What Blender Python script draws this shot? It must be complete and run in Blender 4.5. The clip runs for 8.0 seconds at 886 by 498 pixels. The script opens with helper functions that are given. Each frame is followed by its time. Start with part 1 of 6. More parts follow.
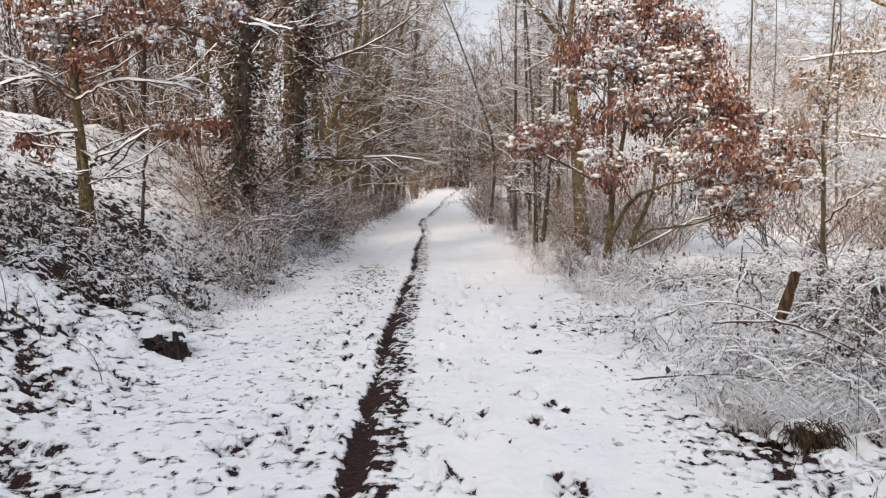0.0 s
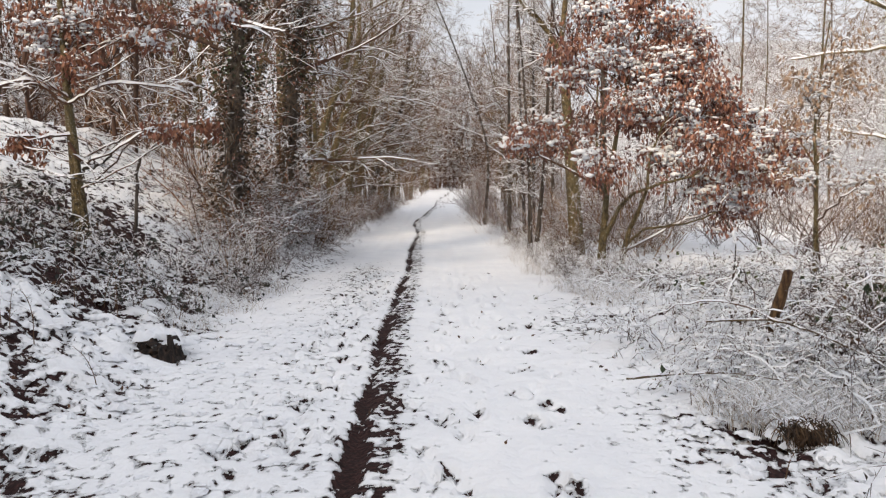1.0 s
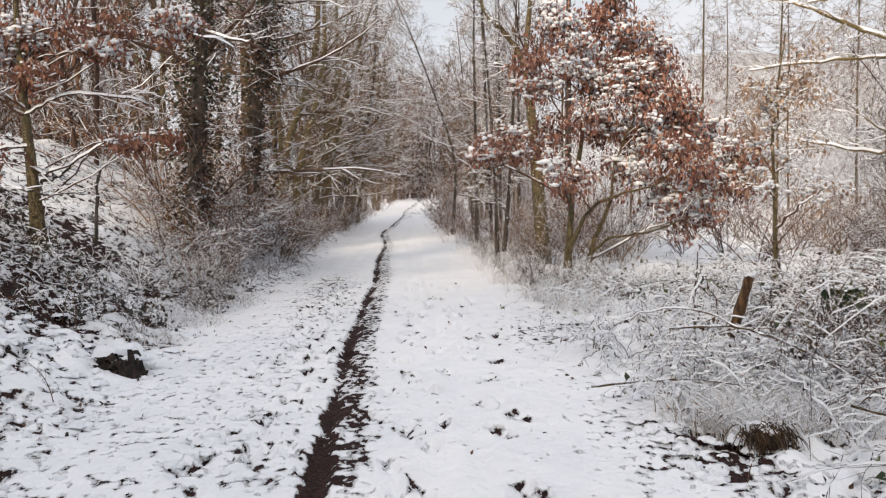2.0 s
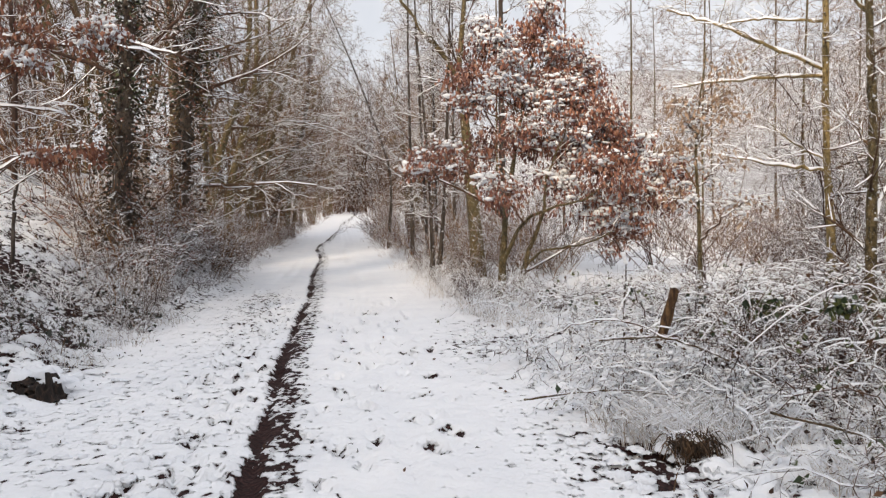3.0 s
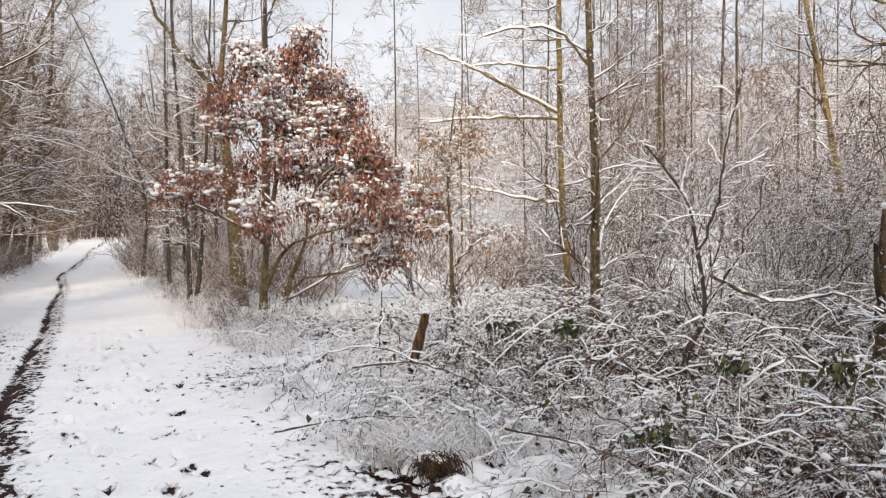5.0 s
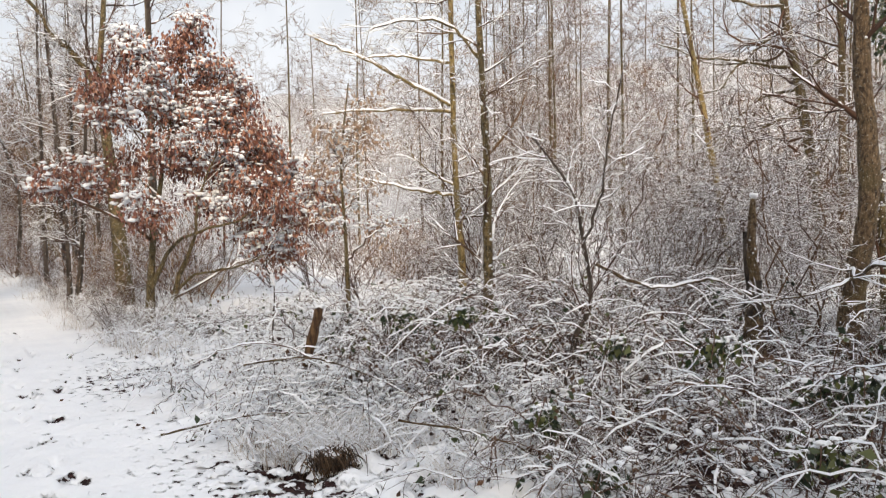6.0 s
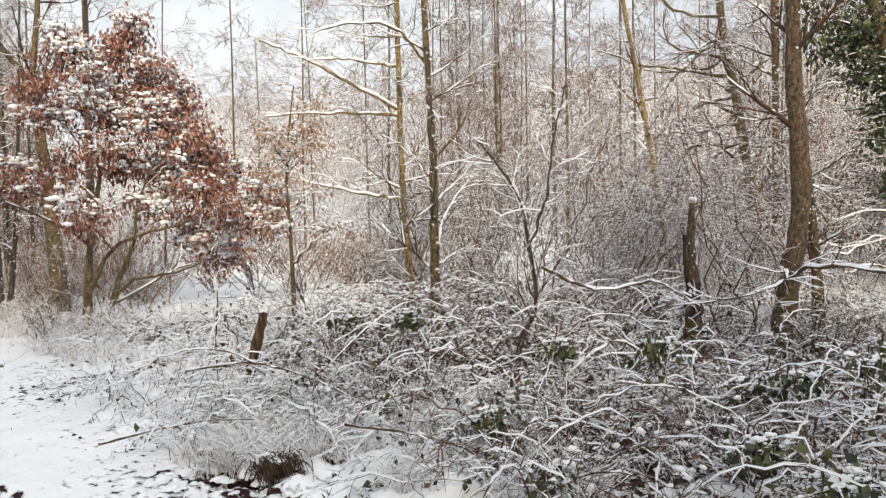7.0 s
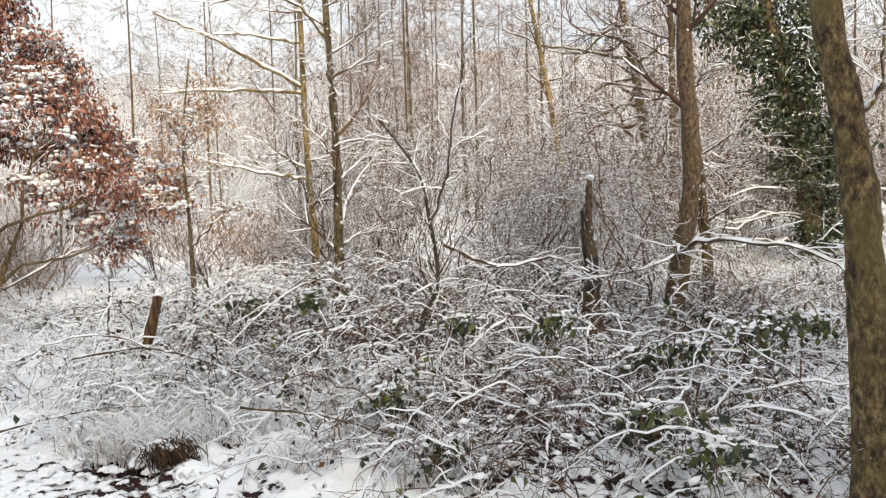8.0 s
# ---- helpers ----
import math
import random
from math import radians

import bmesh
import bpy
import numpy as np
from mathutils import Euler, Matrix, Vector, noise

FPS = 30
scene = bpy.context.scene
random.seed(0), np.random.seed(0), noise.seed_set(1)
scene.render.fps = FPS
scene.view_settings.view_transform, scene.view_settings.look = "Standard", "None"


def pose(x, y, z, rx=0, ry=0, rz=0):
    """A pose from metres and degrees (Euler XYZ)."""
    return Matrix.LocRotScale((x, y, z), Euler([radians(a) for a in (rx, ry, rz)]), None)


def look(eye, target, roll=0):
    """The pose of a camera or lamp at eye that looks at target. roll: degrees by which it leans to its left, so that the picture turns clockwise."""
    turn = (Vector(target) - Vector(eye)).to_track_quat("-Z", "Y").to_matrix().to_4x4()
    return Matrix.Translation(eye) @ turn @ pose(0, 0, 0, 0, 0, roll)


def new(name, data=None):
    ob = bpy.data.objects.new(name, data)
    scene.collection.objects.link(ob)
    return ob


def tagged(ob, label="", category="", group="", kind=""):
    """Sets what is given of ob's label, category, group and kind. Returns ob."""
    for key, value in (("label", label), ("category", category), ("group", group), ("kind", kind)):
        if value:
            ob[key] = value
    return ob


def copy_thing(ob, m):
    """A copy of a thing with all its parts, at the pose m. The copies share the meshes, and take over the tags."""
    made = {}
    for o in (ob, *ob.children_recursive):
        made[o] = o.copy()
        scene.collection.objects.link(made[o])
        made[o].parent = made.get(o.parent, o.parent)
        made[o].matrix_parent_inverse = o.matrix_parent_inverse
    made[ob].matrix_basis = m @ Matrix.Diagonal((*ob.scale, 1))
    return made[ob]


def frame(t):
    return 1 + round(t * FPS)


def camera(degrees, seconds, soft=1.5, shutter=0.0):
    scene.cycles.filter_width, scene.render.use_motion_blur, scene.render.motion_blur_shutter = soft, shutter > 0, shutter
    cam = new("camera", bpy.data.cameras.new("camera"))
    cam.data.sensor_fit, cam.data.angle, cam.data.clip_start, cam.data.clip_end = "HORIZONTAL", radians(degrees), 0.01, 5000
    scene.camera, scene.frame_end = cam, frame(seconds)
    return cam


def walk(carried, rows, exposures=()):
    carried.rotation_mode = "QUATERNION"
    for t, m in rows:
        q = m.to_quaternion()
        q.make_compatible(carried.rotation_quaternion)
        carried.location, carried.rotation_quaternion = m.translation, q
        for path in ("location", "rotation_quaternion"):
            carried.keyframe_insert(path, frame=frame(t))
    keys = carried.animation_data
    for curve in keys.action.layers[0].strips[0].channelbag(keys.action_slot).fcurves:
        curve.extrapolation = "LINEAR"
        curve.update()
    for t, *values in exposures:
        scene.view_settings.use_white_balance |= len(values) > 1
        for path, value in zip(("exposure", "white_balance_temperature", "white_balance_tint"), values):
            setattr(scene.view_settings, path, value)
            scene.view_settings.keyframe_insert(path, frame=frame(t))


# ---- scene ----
# ---------------- camera and its path ----------------
cam = camera(61.34, 8.0, soft=1.25)
PATH = [
    (0.0, -0.00, -4.90, -0.00, 0.000, -0.000, 0.000),
    (1.0, -0.45, -4.86, 0.43, 0.002, -0.004, 0.005),
    (1.2, -0.46, -4.76, 0.44, 0.005, -0.003, -0.001),
    (2.5, -5.28, -3.72, 1.02, 0.050, 0.009, 0.007),
    (3.0, -7.72, -3.14, 0.99, 0.074, 0.016, 0.013),
    (3.5, -12.02, -1.62, 0.52, 0.119, 0.024, 0.017),
    (4.0, -15.85, -1.02, 0.27, 0.138, 0.007, 0.009),
    (4.5, -20.58, -1.07, 0.29, 0.171, -0.006, 0.023),
    (5.0, -25.15, -1.30, 0.41, 0.212, -0.020, 0.021),
    (5.2, -26.72, -1.43, 0.58, 0.228, -0.031, 0.021),
    (6.3, -34.73, -1.97, 0.95, 0.256, -0.054, 0.024),
    (6.5, -35.63, -1.84, 0.82, 0.251, -0.057, 0.028),
    (7.0, -36.94, -1.74, 1.05, 0.258, -0.055, 0.014),
    (7.5, -39.50, -2.28, 1.25, 0.311, -0.071, 0.001),
    (8.0, -43.45, -3.34, 1.55, 0.361, -0.121, -0.013),
]
walk(cam, [(t, pose(x, y, 1.6 + z, 90 + pitch, roll, yaw)) for t, yaw, pitch, roll, x, y, z in PATH],
     exposures=((0.0, 0.05, 6600, 10), (2.5, 0.06, 6650, 10), (4.0, 0.1, 6650, 10), (4.5, 0.1, 6650, 10), (5.0, 0.16, 6640, 10), (6.5, 0.2, 6650, 7), (7.0, 0.28, 6680, 6), (8.0, 0.39, 6720, 6)))

# ---------------- sky and sun: thin bright winter cloud, low weak sun behind the left shoulder ----------------
SUN_AZ, SUN_EL = radians(210), radians(28)      # compass bearing from +y, clockwise
world = bpy.data.worlds.new("winter_sky")
scene.world = world
world.use_nodes = True
wn, wl = world.node_tree.nodes, world.node_tree.links
sky = wn.new("ShaderNodeTexSky")
sky.sky_type, sky.sun_disc = "NISHITA", False
sky.sun_elevation, sky.sun_rotation = SUN_EL, SUN_AZ
sky.dust_density, sky.ozone_density, sky.air_density = 2.0, 1.0, 1.0
tc = wn.new("ShaderNodeTexCoord")
cl = wn.new("ShaderNodeTexNoise")
cl.inputs["Scale"].default_value, cl.inputs["Detail"].default_value = 3.5, 5
wl.new(tc.outputs["Generated"], cl.inputs["Vector"])
cr = wn.new("ShaderNodeMapRange")
cr.inputs["From Min"].default_value, cr.inputs["From Max"].default_value = 0.36, 0.62
cr.inputs["To Min"].default_value, cr.inputs["To Max"].default_value = 0.66, 0.97
wl.new(cl.outputs["Fac"], cr.inputs["Value"])
mx = wn.new("ShaderNodeMix")
mx.data_type = "RGBA"
mx.inputs["B"].default_value = (10.8, 11.1, 11.9, 1)
wl.new(cr.outputs["Result"], mx.inputs["Factor"])
wl.new(sky.outputs["Color"], mx.inputs["A"])
# the veil of cloud is brightest round the sun and dullest opposite it
toward = wn.new("ShaderNodeVectorMath")
toward.operation = "DOT_PRODUCT"
toward.inputs[1].default_value = (math.sin(SUN_AZ) * math.cos(SUN_EL), math.cos(SUN_AZ) * math.cos(SUN_EL), math.sin(SUN_EL))
wl.new(tc.outputs["Generated"], toward.inputs[0])
veil = wn.new("ShaderNodeMapRange")
veil.interpolation_type = "SMOOTHSTEP"
veil.inputs["From Min"].default_value, veil.inputs["From Max"].default_value = -0.9, 0.9
veil.inputs["To Min"].default_value, veil.inputs["To Max"].default_value = 0.88, 1.2
wl.new(toward.outputs["Value"], veil.inputs["Value"])
dim = wn.new("ShaderNodeVectorMath")
dim.operation = "SCALE"
wl.new(mx.outputs["Result"], dim.inputs[0])
wl.new(veil.outputs["Result"], dim.inputs["Scale"])
wl.new(dim.outputs["Vector"], wn["Background"].inputs["Color"])
wn["Background"].inputs["Strength"].default_value = 0.086

sun_data = bpy.data.lights.new("sun", "SUN")
sun_data.energy, sun_data.angle, sun_data.color = 3.5, radians(6), (1.0, 0.83, 0.62)
sun = new("sun", sun_data)
sd = Vector((math.sin(SUN_AZ) * math.cos(SUN_EL), math.cos(SUN_AZ) * math.cos(SUN_EL), math.sin(SUN_EL)))
sun.matrix_world = look(sd * 50, (0, 0, 0))

# ---------------- materials ----------------
def nodes_of(name):
    m = bpy.data.materials.new(name)
    m.use_nodes = True
    return m, m.node_tree.nodes, m.node_tree.links, m.node_tree.nodes["Principled BSDF"]


def ramp(nd, stops):
    r = nd.new("ShaderNodeValToRGB")
    r.color_ramp.elements[0].position, r.color_ramp.elements[0].color = stops[0][0], (*stops[0][1], 1)
    r.color_ramp.elements[1].position, r.color_ramp.elements[1].color = stops[-1][0], (*stops[-1][1], 1)
    for p, c in stops[1:-1]:
        r.color_ramp.elements.new(p).color = (*c, 1)
    return r


def noise_of(nd, lk, scale, detail=4, coord="Object", stretch=None):
    tex = nd.new("ShaderNodeTexNoise")
    tex.inputs["Scale"].default_value, tex.inputs["Detail"].default_value = scale, detail
    tex.inputs["Roughness"].default_value = 0.6
    co = nd.new("ShaderNodeTexCoord")
    if stretch:
        mp = nd.new("ShaderNodeMapping")
        mp.inputs["Scale"].default_value = stretch
        lk.new(co.outputs[coord], mp.inputs["Vector"])
        lk.new(mp.outputs["Vector"], tex.inputs["Vector"])
    else:
        lk.new(co.outputs[coord], tex.inputs["Vector"])
    return tex


def bump_of(nd, lk, source, bsdf, strength, distance):
    b = nd.new("ShaderNodeBump")
    b.inputs["Strength"].default_value, b.inputs["Distance"].default_value = strength, distance
    lk.new(source, b.inputs["Height"])
    lk.new(b.outputs["Normal"], bsdf.inputs["Normal"])


def math_of(nd, lk, op, a, b):
    m = nd.new("ShaderNodeMath")
    m.operation = op
    for k, v in enumerate((a, b)):
        if isinstance(v, (int, float)):
            m.inputs[k].default_value = v
        else:
            lk.new(v, m.inputs[k])
    return m.outputs[0]


def bark(name, dark, mid, light, moss=None, scale=9, lichen=0.0, bite=0.12, grain=0.25):
    """Bark: long vertical grain, blotches, optional moss and clinging snow crumbs."""
    m, nd, lk, bs = nodes_of(name)
    n1 = noise_of(nd, lk, scale * 1.5, 8, stretch=(1, 1, grain))
    n1.inputs["Roughness"].default_value = 0.7
    r = ramp(nd, [(0.5 - bite, dark), (0.5, mid), (0.5 + bite * 1.25, light)])
    lk.new(n1.outputs["Fac"], r.inputs["Fac"])
    col = r.outputs["Color"]
    if moss:
        n2 = noise_of(nd, lk, 2.3, 5)
        mr = nd.new("ShaderNodeMapRange")
        mr.inputs["From Min"].default_value, mr.inputs["From Max"].default_value = 0.46, 0.62
        mr.inputs["To Max"].default_value = 0.6
        lk.new(n2.outputs["Fac"], mr.inputs["Value"])
        mix = nd.new("ShaderNodeMix")
        mix.data_type = "RGBA"
        mix.inputs["B"].default_value = (*moss, 1)
        lk.new(mr.outputs["Result"], mix.inputs["Factor"])
        lk.new(col, mix.inputs["A"])
        col = mix.outputs["Result"]
    if lichen:
        n3 = noise_of(nd, lk, 60, 4)
        mr = nd.new("ShaderNodeMapRange")
        mr.inputs["From Min"].default_value, mr.inputs["From Max"].default_value = 0.66 - lichen, 0.7 - lichen
        lk.new(n3.outputs["Fac"], mr.inputs["Value"])
        mix = nd.new("ShaderNodeMix")
        mix.data_type = "RGBA"
        mix.inputs["B"].default_value = (0.4, 0.38, 0.32, 1)
        lk.new(mr.outputs["Result"], mix.inputs["Factor"])
        lk.new(col, mix.inputs["A"])
        col = mix.outputs["Result"]
    lk.new(col, bs.inputs["Base Color"])
    bs.inputs["Roughness"].default_value = 0.9
    bump_of(nd, lk, n1.outputs["Fac"], bs, 1.0, 0.03)
    return m


def island(name, stops, rough=0.8, noise_scale=30.0, sheen=0.0):
    """Leaves and twigs: each loose piece takes its own tone."""
    m, nd, lk, bs = nodes_of(name)
    geo = nd.new("ShaderNodeNewGeometry")
    nz = noise_of(nd, lk, noise_scale, 3)
    add = nd.new("ShaderNodeMath")
    add.operation = "MULTIPLY_ADD"
    add.inputs[1].default_value = 0.35
    lk.new(nz.outputs["Fac"], add.inputs[0])
    sub = nd.new("ShaderNodeMath")
    sub.operation = "MULTIPLY_ADD"
    sub.inputs[1].default_value, sub.inputs[2].default_value = 0.85, -0.1
    lk.new(geo.outputs["Random Per Island"], sub.inputs[0])
    lk.new(sub.outputs[0], add.inputs[2])
    r = ramp(nd, stops)
    lk.new(add.outputs[0], r.inputs["Fac"])
    lk.new(r.outputs["Color"], bs.inputs["Base Color"])
    bs.inputs["Roughness"].default_value = rough
    return m


def snow_material(name, color=(0.86, 0.88, 0.92)):
    m, nd, lk, bs = nodes_of(name)
    n1 = noise_of(nd, lk, 60, 5)
    n2 = noise_of(nd, lk, 6, 3)
    r = ramp(nd, [(0.3, tuple(c * 0.93 for c in color)), (0.7, color)])
    lk.new(n2.outputs["Fac"], r.inputs["Fac"])
    lk.new(r.outputs["Color"], bs.inputs["Base Color"])
    bs.inputs["Roughness"].default_value = 0.65
    bs.inputs["Specular IOR Level"].default_value = 0.25
    bump_of(nd, lk, n1.outputs["Fac"], bs, 0.5, 0.01)
    return m


SNOW = snow_material("snow")


def snowed_twig(name, stops, lean=0.12, rough=0.8, patch=5, amount=1.0):
    """Bark of far twigs with the snow that lies on their upper side, broken by bare stretches."""
    m = island(name, stops, rough)
    nd, lk = m.node_tree.nodes, m.node_tree.links
    bs = nd["Principled BSDF"]
    col = bs.inputs["Base Color"].links[0].from_socket
    geo = nd.new("ShaderNodeNewGeometry")
    sep = nd.new("ShaderNodeSeparateXYZ")
    lk.new(geo.outputs["Normal"], sep.inputs[0])
    nz = noise_of(nd, lk, patch, 4)
    s = math_of(nd, lk, "ADD", sep.outputs["Z"], math_of(nd, lk, "MULTIPLY", nz.outputs["Fac"], amount))
    mr = nd.new("ShaderNodeMapRange")
    mr.inputs["From Min"].default_value, mr.inputs["From Max"].default_value = 0.62 + lean, 0.86 + lean
    lk.new(s, mr.inputs["Value"])
    mix = nd.new("ShaderNodeMix")
    mix.data_type = "RGBA"
    mix.inputs["B"].default_value = (0.86, 0.88, 0.92, 1)
    lk.new(mr.outputs["Result"], mix.inputs["Factor"])
    lk.new(col, mix.inputs["A"])
    lk.new(mix.outputs["Result"], bs.inputs["Base Color"])
    return m

BARK_DARK = bark("bark_dark", (0.02, 0.015, 0.012), (0.055, 0.042, 0.034), (0.11, 0.09, 0.075), lichen=0.0)
BARK_OLIVE = bark("bark_olive", (0.022, 0.016, 0.008), (0.1, 0.07, 0.028), (0.21, 0.155, 0.075), moss=(0.08, 0.066, 0.03), scale=16, lichen=0.05, bite=0.11, grain=0.5)
BARK_BROWN = bark("bark_brown", (0.03, 0.018, 0.01), (0.1, 0.064, 0.034), (0.19, 0.13, 0.075), moss=(0.1, 0.078, 0.03), scale=22, lichen=0.04, bite=0.1, grain=0.5)
BARK_YELLOW = bark("bark_yellow", (0.05, 0.034, 0.013), (0.24, 0.165, 0.06), (0.42, 0.31, 0.14), moss=(0.13, 0.105, 0.045), scale=18, lichen=0.04, bite=0.1, grain=0.5)
# rotten bark taken down to near-black, so it includes the shade of hollows
BARK_ROTTEN_SHADED = bark("bark_rotten_shaded", (0.006, 0.004, 0.003), (0.02, 0.012, 0.009), (0.07, 0.04, 0.025), scale=16)
BARK_NEAR = bark("bark_mottled", (0.018, 0.011, 0.005), (0.1, 0.067, 0.028), (0.29, 0.215, 0.1), moss=(0.16, 0.125, 0.04), scale=20, bite=0.12, grain=0.6)
WOOD_ROT = bark("rotten_wood", (0.0200, 0.0101, 0.0055), (0.0800, 0.0406, 0.0172), (0.1920, 0.1092, 0.0468), scale=20)
TWIG = island("twig_bark", [(0.0, (0.022, 0.0103, 0.0058)), (0.5, (0.066, 0.0292, 0.0158)), (1.0, (0.143, 0.0678, 0.0346))])
TWIG_WARM = island("twig_bark_warm", [(0.0, (0.0429, 0.0209, 0.0108)), (0.5, (0.1076, 0.0571, 0.0284)), (1.0, (0.2059, 0.1238, 0.0566))])
CANE = island("bramble_cane", [(0.0, (0.016, 0.007, 0.005)), (0.5, (0.07, 0.032, 0.02)), (1.0, (0.21, 0.118, 0.068))])
LEAF_OAK = snowed_twig("withered_leaf", [(0.0, (0.046, 0.019, 0.019)), (0.35, (0.155, 0.058, 0.044)), (0.7, (0.3, 0.127, 0.078)), (1.0, (0.42, 0.25, 0.175))], 1.2, 0.6, 3.2, 2.2)
LEAF_BEECH = snowed_twig("withered_beech_leaf", [(0.0, (0.07, 0.024, 0.017)), (0.5, (0.19, 0.066, 0.037)), (1.0, (0.38, 0.19, 0.11))], 1.1, 0.6, 3.2, 2.2)
LEAF_PALE = island("bleached_leaf", [(0.0, (0.2, 0.115, 0.07)), (0.5, (0.36, 0.24, 0.16)), (1.0, (0.55, 0.43, 0.33))], 0.6)
LEAF_GREEN = snowed_twig("bramble_leaf", [(0.0, (0.01, 0.02, 0.012)), (0.5, (0.03, 0.05, 0.016)), (1.0, (0.13, 0.135, 0.028))], 1.12, 0.45, 6, 1.9)
LEAF_DARK = island("dark_bramble_leaf", [(0.0, (0.006, 0.008, 0.006)), (0.6, (0.02, 0.024, 0.015)), (1.0, (0.07, 0.05, 0.03))], 0.5)
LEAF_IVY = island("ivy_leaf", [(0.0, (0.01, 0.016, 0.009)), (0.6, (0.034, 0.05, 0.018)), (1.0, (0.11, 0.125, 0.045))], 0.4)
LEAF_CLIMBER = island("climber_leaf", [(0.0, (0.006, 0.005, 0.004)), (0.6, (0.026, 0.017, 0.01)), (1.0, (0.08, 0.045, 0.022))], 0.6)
LEAF_LITTER = island("leaf_litter", [(0.0, (0.015, 0.01, 0.008)), (0.6, (0.05, 0.03, 0.022)), (1.0, (0.16, 0.08, 0.04))], 0.8)
SNOWED_DARK = snowed_twig("snowed_twig_dark", [(0.0, (0.02, 0.009, 0.0055)), (0.5, (0.068, 0.031, 0.018)), (1.0, (0.16, 0.078, 0.044))], 0.52)
SNOWED_WARM = snowed_twig("snowed_twig_warm", [(0.0, (0.044, 0.0203, 0.0079)), (0.5, (0.154, 0.0725, 0.0238)), (1.0, (0.330, 0.1759, 0.0594))], 0.38)
SNOWED_LACE = snowed_twig("snowed_twig_lace", [(0.0, (0.024, 0.0125, 0.009)), (0.5, (0.09, 0.053, 0.038)), (1.0, (0.21, 0.14, 0.105))], 0.25)
SNOWED_RUSSET = snowed_twig("snowed_twig_russet", [(0.0, (0.028, 0.0107, 0.0045)), (0.5, (0.094, 0.0373, 0.0151)), (1.0, (0.209, 0.0906, 0.0340))], 0.48)
# bark paler than on near twigs, which stands in for haze over distant trees
SNOWED_PALE = snowed_twig("snowed_twig_pale", [(0.0, (0.0690, 0.0469, 0.0377)), (0.5, (0.1570, 0.1100, 0.0882)), (1.0, (0.2950, 0.2165, 0.1710))], 0.42)
FROSTED = snowed_twig("frosted_twig", [(0.0, (0.022, 0.0105, 0.0085)), (0.5, (0.08, 0.042, 0.031)), (1.0, (0.19, 0.12, 0.085))], 0.42)
FROSTED_WHITE = snowed_twig("frosted_white_twig", [(0.0, (0.0350, 0.0180, 0.0153)), (0.5, (0.1080, 0.0631, 0.0495)), (1.0, (0.2360, 0.1624, 0.1260))], -0.5)
TUSSOCK = island("dark_grass", [(0.0, (0.012, 0.007, 0.004)), (0.5, (0.06, 0.034, 0.018)), (1.0, (0.2, 0.12, 0.065))], 0.8)
GRASS = snowed_twig("dry_grass", [(0.0, (0.22, 0.15, 0.09)), (0.5, (0.42, 0.33, 0.24)), (1.0, (0.62, 0.56, 0.5))], -0.3)


def ground_material():
    """Snow broken by wet mud and leaf litter: the attribute 'cover' says how much of it the snow hides, place by place."""
    m, nd, lk, bs = nodes_of("snowy_ground")
    at = nd.new("ShaderNodeAttribute")
    at.attribute_name = "cover"
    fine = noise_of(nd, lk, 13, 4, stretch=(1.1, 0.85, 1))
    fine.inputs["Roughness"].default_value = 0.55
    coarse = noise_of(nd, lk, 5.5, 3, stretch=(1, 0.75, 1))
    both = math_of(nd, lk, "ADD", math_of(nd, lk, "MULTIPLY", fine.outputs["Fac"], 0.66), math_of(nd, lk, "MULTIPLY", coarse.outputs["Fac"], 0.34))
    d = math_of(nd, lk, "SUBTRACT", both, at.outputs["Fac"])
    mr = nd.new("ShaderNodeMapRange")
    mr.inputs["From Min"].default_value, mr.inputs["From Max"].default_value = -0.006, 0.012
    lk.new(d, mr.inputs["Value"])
    soil_n = noise_of(nd, lk, 34, 7)
    soil = ramp(nd, [(0.32, (0.005, 0.0025, 0.0024)), (0.5, (0.025, 0.0105, 0.0098)), (0.66, (0.062, 0.029, 0.026)), (0.78, (0.14, 0.1, 0.095))])
    lk.new(soil_n.outputs["Fac"], soil.inputs["Fac"])
    wide = noise_of(nd, lk, 1.7, 4)
    snow = ramp(nd, [(0.35, (0.84, 0.855, 0.885)), (0.65, (0.9, 0.91, 0.93))])
    lk.new(wide.outputs["Fac"], snow.inputs["Fac"])
    mix = nd.new("ShaderNodeMix")
    mix.data_type = "RGBA"
    lk.new(mr.outputs["Result"], mix.inputs["Factor"])
    lk.new(snow.outputs["Color"], mix.inputs["A"])
    lk.new(soil.outputs["Color"], mix.inputs["B"])
    lk.new(mix.outputs["Result"], bs.inputs["Base Color"])
    bs.inputs["Roughness"].default_value = 0.75
    bs.inputs["Specular IOR Level"].default_value = 0.15
    grain = noise_of(nd, lk, 30, 6)
    lumps = noise_of(nd, lk, 9, 2)
    edge = nd.new("ShaderNodeMapRange")
    edge.inputs["From Min"].default_value, edge.inputs["From Max"].default_value = -0.05, 0.02
    edge.inputs["To Min"].default_value, edge.inputs["To Max"].default_value = 1.0, 0.0
    lk.new(d, edge.inputs["Value"])
    hgt = math_of(nd, lk, "ADD", edge.outputs["Result"], math_of(nd, lk, "ADD", math_of(nd, lk, "MULTIPLY", grain.outputs["Fac"], 0.12), math_of(nd, lk, "MULTIPLY", lumps.outputs["Fac"], 0.8)))
    bump_of(nd, lk, hgt, bs, 0.9, 0.035)
    return m


# ---------------- mesh helpers ----------------
rng = np.random.default_rng(7)
UP = np.array([0.0, 0.0, 1.0])


